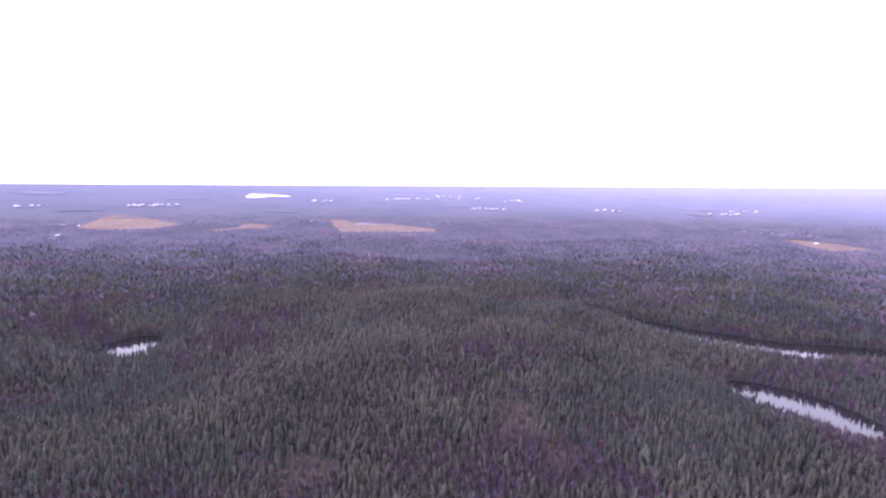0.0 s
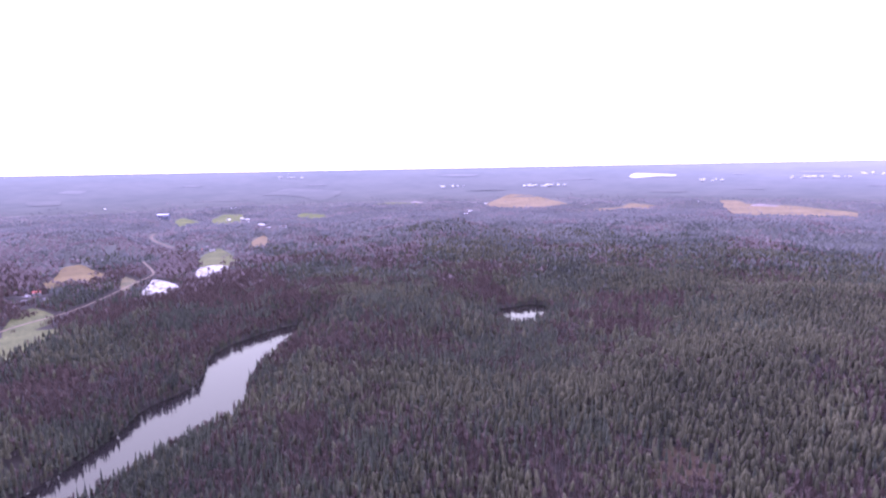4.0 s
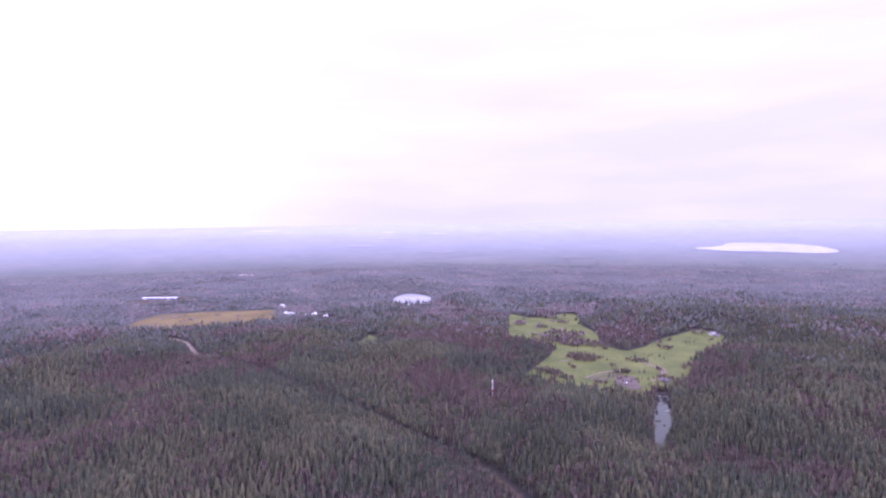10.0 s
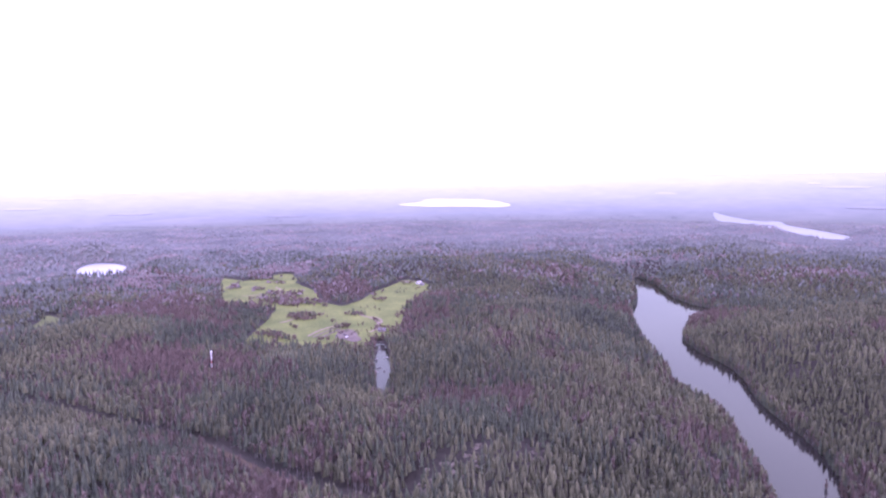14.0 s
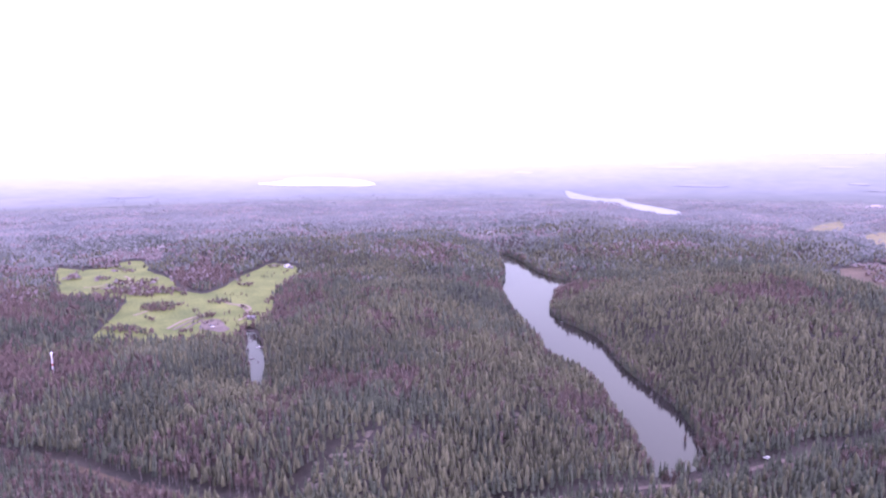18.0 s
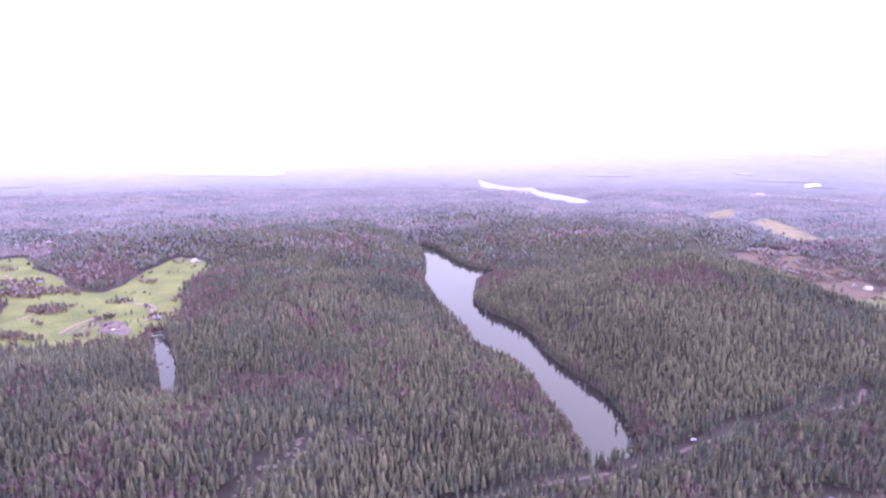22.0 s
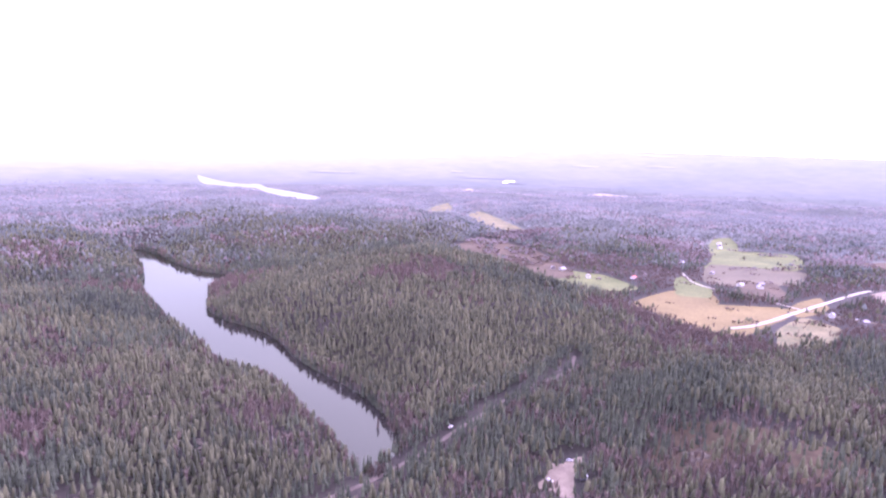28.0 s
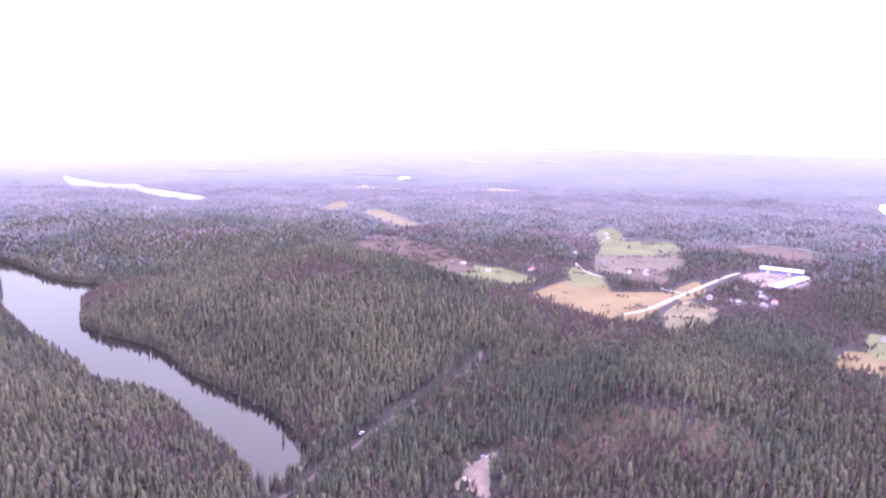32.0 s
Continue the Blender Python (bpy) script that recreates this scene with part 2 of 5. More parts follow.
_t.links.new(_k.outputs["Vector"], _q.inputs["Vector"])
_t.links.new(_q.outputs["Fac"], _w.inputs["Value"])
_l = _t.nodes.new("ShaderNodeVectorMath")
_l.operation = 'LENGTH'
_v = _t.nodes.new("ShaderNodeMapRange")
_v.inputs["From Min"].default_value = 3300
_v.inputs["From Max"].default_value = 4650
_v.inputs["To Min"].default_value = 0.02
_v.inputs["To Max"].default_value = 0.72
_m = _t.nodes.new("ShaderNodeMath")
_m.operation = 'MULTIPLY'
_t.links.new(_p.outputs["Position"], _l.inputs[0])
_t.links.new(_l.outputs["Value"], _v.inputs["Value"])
# extra glow at the very edge pales the land into the sky
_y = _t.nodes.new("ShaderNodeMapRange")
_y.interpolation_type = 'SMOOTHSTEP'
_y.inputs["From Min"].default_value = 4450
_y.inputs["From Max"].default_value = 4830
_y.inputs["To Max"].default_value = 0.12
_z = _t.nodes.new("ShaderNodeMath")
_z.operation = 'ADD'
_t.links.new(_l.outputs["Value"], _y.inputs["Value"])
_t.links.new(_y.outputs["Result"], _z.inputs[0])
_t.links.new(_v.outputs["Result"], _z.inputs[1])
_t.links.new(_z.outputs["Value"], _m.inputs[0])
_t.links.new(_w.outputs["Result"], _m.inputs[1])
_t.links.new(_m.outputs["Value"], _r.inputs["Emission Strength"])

# horizon fields: same haze emission, in paler colours
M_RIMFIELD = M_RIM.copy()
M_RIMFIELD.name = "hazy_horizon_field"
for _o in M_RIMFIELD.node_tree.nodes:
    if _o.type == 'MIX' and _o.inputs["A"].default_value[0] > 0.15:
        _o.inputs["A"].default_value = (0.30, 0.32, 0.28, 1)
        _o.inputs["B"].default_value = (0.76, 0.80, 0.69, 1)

M_WATER = bpy.data.materials.new("dark_lake_water")
M_WATER.use_nodes = True
_t = M_WATER.node_tree
_t.nodes.clear()
_o = _t.nodes.new("ShaderNodeOutputMaterial")
_m = _t.nodes.new("ShaderNodeMixShader")
_f = _t.nodes.new("ShaderNodeFresnel")
_f.inputs["IOR"].default_value = 1.48
_d = _t.nodes.new("ShaderNodeBsdfDiffuse")
_d.inputs["Color"].default_value = (0.020, 0.018, 0.018, 1)
_s = _t.nodes.new("ShaderNodeBsdfGlossy")
_s.inputs["Color"].default_value = (0.93, 1.0, 0.74, 1)
_s.inputs["Roughness"].default_value = 0.06
_n = _t.nodes.new("ShaderNodeTexNoise")
_n.inputs["Scale"].default_value = 0.7
_n.inputs["Detail"].default_value = 3
_g = _t.nodes.new("ShaderNodeNewGeometry")
_u = _t.nodes.new("ShaderNodeBump")
_u.inputs["Strength"].default_value = 0.12
_u.inputs["Distance"].default_value = 0.10
_t.links.new(_g.outputs["Position"], _n.inputs["Vector"])
_t.links.new(_n.outputs["Fac"], _u.inputs["Height"])
_t.links.new(_u.outputs["Normal"], _s.inputs["Normal"])
_t.links.new(_f.outputs["Fac"], _m.inputs["Fac"])
_t.links.new(_d.outputs["BSDF"], _m.inputs[1])
_t.links.new(_s.outputs["BSDF"], _m.inputs[2])
_t.links.new(_m.outputs["Shader"], _o.inputs["Surface"])

M_PALEWATER = material("bright_distant_water", (0.62, 0.62, 0.64), (0.78, 0.78, 0.80), 0.002, 0.01, rough=0.38, metal=1.0)
M_GREYWATER = material("grey_distant_water", (0.25, 0.27, 0.24), (0.32, 0.34, 0.30), 0.002, 0.01, rough=0.38, metal=1.0)

# ---- plan: outlines of waters and open land, in metres ----
LAKES = {
    "long_lake": [(467, -1320), (423, -1271), (377, -1206), (330, -1121), (267, -1050), (212, -1034), (243, -923), (230, -884), (225, -820), (192, -760), (154, -727), (118, -680), (94, -611), (61, -557), (31, -515), (12, -469), (2, -431), (4, -402), (36, -374), (41, -385), (50, -415), (65, -448), (87, -492), (105, -539), (139, -568), (169, -590), (197, -662), (250, -745), (298, -839), (345, -950), (365, -1046), (441, -1233)],
    "valley_lake": [(833, -3591), (763, -3508), (665, -3429), (540, -3355), (470, -3406), (423, -3278), (268, -3004), (126, -2720), (116, -2571), (158, -2449), (251, -2654), (394, -2932), (552, -3235), (658, -3312), (738, -3315), (793, -3442)],
    "horizon_lake": [(2700, -2934), (2587, -3113), (2638, -3219), (2492, -3341), (2234, -3451), (1992, -3363), (2055, -3241), (2283, -3151), (2443, -3024)],
    "meadow_inlet": [(562, -550), (549, -556), (519, -530), (493, -506), (457, -469), (432, -440), (414, -418), (398, -394), (406, -388), (430, -417), (466, -450), (503, -486), (523, -516)],
    "meadow_pool": [(717, -685), (706, -695), (680, -672), (687, -654)],
    "village_pond": [(1700, -600), (1832, -670), (1891, -740), (1769, -768), (1590, -690), (1520, -630), (1570, -585)],
    "square_pond": [(-1810, -785), (-1884, -768), (-1701, -639), (-1516, -582), (-1396, -571), (-1440, -620), (-1500, -655), (-1607, -692)],
    "ragged_lake": [(-2750, -1899), (-2848, -1891), (-2915, -1827), (-2705, -1676), (-2708, -1550), (-2417, -1464), (-2292, -1479), (-2298, -1551)],
    "distant_pond": [(-915, -3470), (-965, -3560), (-1030, -3545), (-980, -3450)],
    "sheltered_lake": [(-646, 536), (-639, 476), (-631, 420), (-603, 376), (-549, 340), (-535, 301), (-531, 266), (-504, 236), (-477, 192), (-456, 140), (-430, 110), (-402, 120), (-405, 140), (-410, 175), (-422, 208), (-432, 237), (-435, 267), (-442, 290), (-450, 320), (-478, 341), (-515, 376), (-564, 456), (-610, 535)],
    "wood_pond": [(-452, 750), (-432, 777), (-423, 803), (-395, 818), (-355, 760), (-365, 685), (-390, 690)],
    "kettle_pond": [(300, 610), (312, 644), (335, 648), (372, 624), (395, 589), (408, 532), (405, 490), (359, 470), (339, 500), (321, 525), (297, 560)],
    "dark_channel": [(240, 1040), (260, 1036), (314, 952), (371, 886), (423, 850), (469, 812), (536, 798), (610, 774), (600, 690), (541, 695), (507, 722), (453, 703), (417, 731), (387, 761), (342, 800), (288, 875), (240, 935)],
    "rim_lake": [(-1362, 4091), (-1362, 4268), (-1311, 4254), (-1076, 4251), (-1068, 4180), (-1184, 4182), (-1277, 4061)],
}
FIELDS = [
    ("meadow", "mown green meadow below the forest hills", M_GRASS, [(1269, -759), (1171, -762), (1197, -877), (1173, -894), (1030, -797), (921, -755), (839, -694), (771, -685), (783, -741), (829, -832), (879, -980), (805, -970), (741, -895), (733, -829), (685, -756), (611, -660), (579, -604), (570, -561), (585, -526), (612, -496), (658, -463), (730, -449), (796, -546), (848, -601), (940, -629), (1015, -598)]),
    ("stubble_field", "golden stubble field beside the village road", M_STUBBLE, [(-383, -821), (-486, -864), (-536, -841), (-534, -815), (-496, -767), (-590, -741), (-578, -722), (-457, -650), (-425, -655), (-400, -736)]),
    ("stubble_field", "narrow golden field between road and grove", M_STUBBLE, [(-624, -788), (-697, -799), (-695, -776), (-604, -735)]),
    ("rough_field", "patchy tan and green field beside the road", M_ROUGH, [(-459, -600), (-490, -640), (-580, -695), (-612, -664), (-524, -600)]),
    ("green_field", "pale green winter crop field", M_DULLGRASS, [(-675, -1081), (-772, -1182), (-835, -1232), (-972, -1175), (-900, -1060)]),
    ("green_field", "yellowish green strip with farm buildings", M_DULLGRASS, [(-800, -1240), (-926, -1414), (-995, -1435), (-879, -1245)]),
    ("ploughed_field", "brown ploughed field", M_PLOUGH, [(-600, -960), (-650, -1030), (-690, -1072), (-893, -1045), (-790, -945), (-680, -925)]),
    ("farmyard", "brown open ground round farm sheds", M_HEATH, [(-590, -880), (-640, -905), (-700, -900), (-690, -850), (-630, -835)]),
    ("lawn", "green lawns round a few farmhouses", M_DULLGRASS, [(-295, -985), (-361, -1035), (-422, -977), (-463, -933), (-407, -903), (-339, -904)]),
    ("pasture", "pale green pasture by the farm lane", M_DULLGRASS, [(-496, -880), (-545, -858), (-585, -905), (-565, -965), (-530, -940)]),
    ("tan_field", "distant tan field", M_ROUGH, [(-381, -2013), (-459, -2112), (-496, -1625), (-416, -1599)]),
    ("tan_field", "distant tan field", M_ROUGH, [(-253, -2155), (-409, -2444), (-388, -2273), (-289, -2061)]),
    ("heath", "open reddish heath on the valley floor", M_HEATH, [(-215, -1390), (-297, -1450), (-385, -1250), (-400, -1070), (-360, -1022), (-290, -1035), (-250, -1180)]),
    ("tan_field", "tan grass field with scattered shrubs", M_STUBBLE, [(-553, -448), (-583, -458), (-606, -446), (-616, -411), (-633, -375), (-583, -352), (-563, -374), (-544, -427)]),
    ("lawn", "green lawn round white houses", M_DULLGRASS, [(-622, -457), (-678, -498), (-704, -471), (-690, -429), (-655, -405), (-625, -418)]),
    ("tan_field", "long strip of tan grass", M_STUBBLE, [(-562, -341), (-610, -298), (-631, -261), (-667, -214), (-645, -188), (-623, -215), (-587, -286), (-559, -319)]),
    ("lawn", "grassy slope below a white house", M_DULLGRASS, [(-662, -345), (-695, -366), (-712, -340), (-675, -318)]),
    ("bare_yard", "bare reddish ground below the houses", M_HEATH, [(-644, -316), (-663, -290), (-640, -274), (-627, -296)]),
    ("cleared_land", "open brown land in the woods", M_HEATH, [(-1105, -1140), (-1161, -1071), (-1265, -986), (-1100, -925), (-1060, -1034)]),
    ("tan_field", "tan field by the village", M_STUBBLE, [(1576, 131), (1673, 51), (1681, -45), (1655, -150), (1640, -240), (1510, -225), (1483, -123), (1490, 2)]),
    ("open_moor", "distant strip of reddish moor", M_HEATH, [(2121, 160), (2200, 53), (2150, -100), (1990, -70), (2020, 60)]),
    ("glade", "small green glade in the forest", M_DULLGRASS, [(1113, -303), (1147, -348), (1130, -370), (1087, -350), (1074, -303)]),
    ("pale_field", "pale distant field", M_STUBBLE, [(3303, -1340), (3236, -1886), (2887, -1898), (3159, -1443)]),
    ("roadside_field", "green strip field beside the valley road", M_DULLGRASS, [(-825, 205), (-861, 233), (-891, 266), (-913, 312), (-943, 366), (-918, 353), (-878, 314), (-842, 270)]),
    ("roadside_field", "green triangular field above the valley road", M_DULLGRASS, [(-950, 296), (-1005, 327), (-1060, 374), (-1037, 398), (-985, 372), (-962, 332)]),
    ("stubble_field", "yellow field by the valley houses", M_STUBBLE, [(-1303, 483), (-1432, 572), (-1438, 612), (-1310, 614), (-1270, 561)]),
    ("covered_field", "field under bright white covers", M_SNOW, [(-1112, 680), (-1195, 760), (-1216, 812), (-1157, 802), (-1129, 747), (-1099, 690)]),
    ("covered_field", "field streaked with white covers", M_FROST, [(-1063, 540), (-1122, 606), (-1087, 636), (-1042, 601), (-1021, 549)]),
    ("tan_field", "small tan field by the farm", M_STUBBLE, [(-1365, 506), (-1322, 520), (-1236, 476), (-1256, 471)]),
    ("pale_field", "pale dry grass beside the valley road", M_ROUGH, [(-1209, 590), (-1180, 608), (-1125, 565), (-1132, 546)]),
    ("cleared_land", "brown open ground below the village", M_ROUGH, [(-1416, 1049), (-1468, 1150), (-1381, 1079), (-1371, 1027)]),
    ("lawn", "green field beside a farm", M_DULLGRASS, [(-1240, 775), (-1309, 830), (-1390, 930), (-1257, 891), (-1182, 826), (-1230, 820)]),
    ("green_field", "distant green field", M_GRASS, [(-2221, 1293), (-2355, 1410), (-2140, 1365), (-2031, 1205)]),
    ("green_field", "distant green field", M_GRASS, [(-2044, 1328), (-2334, 1590), (-2337, 1700), (-1966, 1411)]),
    ("green_field", "distant green field", M_GRASS, [(-1905, 1628), (-2055, 1801), (-1926, 1832), (-1800, 1679)]),
    ("tan_field", "distant tan field", M_HAZESTRAW, [(1343, 2377), (1402, 2317), (1452, 2177), (1495, 2034), (1268, 1899), (1295, 2102)]),
    ("tan_field", "pale tan field beside a distant village", M_HAZESTRAW, [(-2990, 2289), (-3112, 2610), (-2900, 2713), (-2708, 2725), (-2502, 2337), (-2717, 2404), (-2904, 2390)]),
    ("tan_field", "small distant tan field", M_HAZESTRAW, [(-1446, 1060), (-1529, 1184), (-1449, 1147), (-1365, 1037)]),
    ("tan_field", "long pale distant field", M_HAZESTRAW, [(-3626, 1295), (-3578, 1451), (-3419, 1378), (-3473, 1257)]),
    ("green_field", "pale green distant field", M_DULLGRASS, [(-3103, 1370), (-3188, 1522), (-2932, 1508), (-2954, 1355)]),
    ("distant_field", "thin distant field", M_HAZESTRAW, [(-3840, 1530), (-3907, 1621), (-3822, 1698), (-3748, 1615)]),
    ("tan_field", "long tan field above the wooded hill", M_HAZESTRAW, [(-1622, 2642), (-1748, 3114), (-1589, 3127), (-1327, 2896), (-1139, 2673), (-1199, 2498), (-1355, 2467), (-1508, 2518)]),
    ("tan_field", "tan strip field above the wooded hill", M_HAZESTRAW, [(-1060, 2488), (-898, 2594), (-941, 2875), (-804, 2852), (-791, 2640), (-920, 2452)]),
    ("tan_field", "long tan field behind dark groves", M_HAZESTRAW, [(-635, 3327), (-525, 3210), (-441, 2967), (-259, 2939), (-31, 2663), (-28, 2476), (-169, 2499), (-406, 2434), (-511, 2796)]),
]
ROADS = [
    ("village_road", "wide pale wet village road", M_ASPHALT, 5.6, [(-436, -652), (-480, -660), (-602, -724), (-690, -768), (-780, -814), (-818, -827)]),
    ("side_road", "pale side road off the village road", M_GRAVEL, 3.2, [(-604, -728), (-618, -700), (-640, -668), (-662, -640)]),
    ("farm_lane", "pale winding farm lane", M_ASPHALT, 3.8, [(-575, -985), (-562, -950), (-545, -900), (-556, -850), (-580, -800), (-602, -728)]),
    ("lake_road", "narrow brown gravel road across the lake's end", M_DIRT, 2.6, [(120, -290), (70, -335), (33, -362), (11, -379), (-15, -401), (-36, -420), (-69, -450), (-111, -490), (-163, -524), (-183, -543), (-197, -574)]),
    ("valley_road", "pale gravel road through the valley", M_GRAVEL, 3.4, [(-820, 160), (-850, 205), (-890, 244), (-929, 281), (-952, 322), (-962, 362), (-978, 405), (-1062, 509), (-1117, 570), (-1157, 626), (-1225, 659), (-1345, 703)]),
    ("valley_road", "distant bend of the valley road", M_GRAVEL, 6.0, [(-1495, 868), (-1587, 892), (-1712, 930), (-1810, 975), (-1875, 1025)]),
    ("house_track", "sandy track to the houses", M_GRAVEL, 3.5, [(-650, -345), (-635, -324), (-615, -288), (-620, -262)]),
    ("house_track", "sandy drive to a red-roofed house", M_GRAVEL, 4.0, [(-700, -247), (-670, -242), (-640, -236)]),
    ("meadow_track", "gravel track over the meadow", M_GRAVEL, 3.0, [(652, -506), (670, -550), (664, -585)]),
    ("meadow_track", "curved gravel path round the meadow pool", M_GRAVEL, 3.0, [(720, -665), (690, -650), (655, -645), (625, -625), (602, -600), (596, -575)]),
    ("meadow_track", "gravel path over the upper meadow", M_GRAVEL, 3.0, [(1010, -640), (985, -680), (1000, -730), (1040, -745)]),
    ("meadow_track", "gravel row track on the lower meadow", M_DIRT, 3.2, [(642, -506), (652, -540), (662, -577)]),
    ("meadow_track", "gravel row track beside the yard", M_DIRT, 3.2, [(626, -502), (636, -530), (647, -564)]),
    ("meadow_track", "short pale path below the thicket", M_GRAVEL, 3.0, [(757, -538), (756, -552), (761, -566)]),
    ("meadow_track", "pale path by the pool bank", M_GRAVEL, 3.0, [(676, -645), (655, -652), (631, -639), (622, -625)]),
    ("forest_road", "pale gravel road entering the cleared strip", M_GRAVEL, 6.0, [(1290, 22), (1231, -6), (1150, -12), (1087, -19)]),
]
CLEARINGS = {
    "parking": [(-93, -369), (-99, -362), (-110, -368), (-119, -373), (-121, -368), (-113, -361), (-105, -349), (-99, -334), (-93, -320), (-87, -316), (-86, -332), (-77, -334), (-76, -342), (-85, -348), (-91, -360)],
    "quarry_yard": [(-775, -797), (-859, -830), (-925, -800), (-900, -745), (-850, -715), (-752, -690)],
    "boatyard": [(612, -520), (628, -540), (642, -556), (632, -574), (606, -560), (594, -548), (574, -540), (572, -520), (594, -524)],
}
GAP = [(1087, -19), (1007, -58), (895, -104), (772, -136), (694, -161), (632, -178), (560, -190), (490, -205), (441, -219), (405, -219), (350, -217), (303, -222), (262, -232)]
ROCKS = [(235, -247, 16, 40), (215, -290, 10, 24), (190, -330, 9, 20), (60, -300, 10, 30), (92, -420, 8, 18), (140, -395, 7, 16), (-20, -700, 8, 14), (70, -820, 8, 16), (-95, -640, 12, 18), (-60, -560, 6, 12), (-190, -345, 8, 16)]

# places of houses and other single things: x, y, clear ground round them
NEAR_HOUSES = [
    (-667, -467, 20, "white"), (-679, -449, 60, "white"), (-725, -425, 100, "red"), (-762, -434, 30, "red"), (-708, -353, 75, "white"), (-645, -356, 40, "grey"), (-782, -292, 10, "grey"), (-706, -240, 65, "red"),
    (-359, -1028, 15, "white"), (-380, -959, 70, "white"), (-458, -947, 40, "red"), (-345, -1040, 80, "grey"), (-631, -1077, 35, "white"), (-640, -1090, 100, "grey"), (-837, -1255, 20, "white"), (-860, -1290, 70, "grey"), (-880, -1320, 15, "white"), (-628, -975, 45, "grey"), (-617, -880, 30, "white"), (-640, -862, 75, "white"), (-655, -880, 10, "grey"),
    (-618, -690, 40, "white"), (-635, -655, 10, "grey"), (-662, -632, 70, "white"), (-690, -640, 35, "red"), (-700, -668, 80, "white"), (-715, -690, 25, "grey"), (795, -939, 30, "grey"), (812, -948, 85, "white"), (585, -590, 20, "grey"),
    (-1146, 400, 30, "white"), (-1164, 421, 60, "red"), (-1170, 400, 10, "grey"), (-1475, 702, 40, "white"), (-1416, 914, 30, "white"), (-1436, 902, 70, "grey"), (-1101, 380, 40, "white"), (-1115, 400, 75, "red"), (-1085, 405, 20, "grey"), (-1120, 370, 50, "white"), (-1446, 682, 30, "white"), (-1430, 655, 70, "white"), (-1380, 880, 60, "red"), (-1355, 850, 20, "grey"), (-1350, 885, 85, "white"),
]
FAR_HOUSES = [(1680, -272), (1506, -263), (1482, -288), (1445, -304), (1397, -321), (1530, -250), (-1731, 1328), (-1621, 1348), (-1578, 1292), (-2052, 1486), (-1994, 1467), (-2540, 1783), (-1768, 1352), (-1634, 1283), (-1638, 1357), (-1720, 1330), (-1690, 1300), (-2003, 1466), (-2060, 1430), (-2481, 1754), (-3112, 1455), (-1368, 2113), (-1331, 2016), (-1231, 2092), (-1345, 2060), (896, 1894), (925, 1915), (1012, 2036), (1374, 2695), (1413, 2643), (1368, 2168), (-2275, 1268), (-1890, 1400), (-1580, 2590), (-1100, 2720), (-640, 2900)]
CLUSTERS = [(-1736, 3478), (-1670, 3552), (-2224, 3227), (-357, 4159), (-167, 4182), (264, 3757), (334, 3760), (179, 4208), (1027, 3647), (1593, 3395), (1741, 3461), (-823, 4000), (-3425, 2909), (-1755, 3491), (40, 4300), (500, 4100)]
SPOTS = [(h[0], h[1], 9.5) for h in NEAR_HOUSES] + [(h[0], h[1], 18.0) for h in FAR_HOUSES] + [(12, -386, 4.5), (27, -372, 5.0), (42, -360, 4.0), (-30, -418, 3.5), (606, -328, 5.0), (-2333, 1316, 40.0), (-888, -805, 45.0), (-820, -724, 30.0)]

# thickets in the open land: middle and half sizes
SCRUB = [
    (900, -650, 80, 42), (960, -700, 55, 30), (850, -668, 55, 34), (752, -585, 36, 28), (705, -652, 24, 16), (1103, -685, 28, 18), (1042, -704, 18, 12), (1075, -775, 24, 16), (1165, -800, 50, 28), (693, -478, 60, 16), (650, -575, 14, 10), (575, -592, 34, 20), (548, -556, 14, 14), (749, -764, 12, 10), (820, -936, 16, 12),
    (-565, -785, 44, 30), (-575, -392, 24, 12), (-640, -690, 26, 24), (-300, -1350, 62, 70), (-345, -1235, 50, 62), (-370, -1120, 46, 50), (-300, -1110, 34, 66), (-270, -1230, 30, 60), (-1010, 335, 40, 26), (-400, -985, 16, 12), (-345, -950, 20, 10), (-430, -940, 10, 12), (-640, -430, 10, 8), (-690, -470, 14, 10), (-555, -430, 12, 8), (-605, -455, 16, 8), (-720, -1010, 40, 20), (-800, -1000, 40, 16), (-650, -890, 34, 18), (-560, -930, 22, 24), (-880, -1150, 30, 16), (-440, -960, 18, 14), (-385, -935, 18, 8), (-480, -670, 16, 10), (-560, -655, 20, 14),
]

# reddish openings with few trees: middle and half sizes
SPARSE = [(-195, -345, 46, 30), (-250, -300, 30, 22), (62, 468, 20, 42), (90, 420, 14, 26), (-160, -592, 24, 7), (215, -520, 26, 10), (175, -470, 20, 9), (-330, -560, 22, 14), (-90, 380, 20, 24), (330, -420, 22, 12), (240, 520, 22, 18)]

# ---- ground ----
EYE, R_IN, R_OUT = 217.0, 3300.0, 4800.0
GROUND_Z = 4.0


def rim(x, y):
    """The land's rise towards the horizon, higher over the wooded ridges beyond the long lake."""
    r = np.maximum(np.hypot(x, y), 1.0)
    toward = (x * -math.sin(radians(215)) + y * math.cos(radians(215))) / r
    end = 5.0e-5 - (4.2e-5 + 4.6e-5 * toward)
    u = np.clip((r - R_IN) / (R_OUT - R_IN), 0, 1.2)
    inv = 1 / R_IN - u * (1 / R_IN - end)
    return np.where(r > R_IN, (EYE - GROUND_Z) * (1 - r * inv), 0.0)


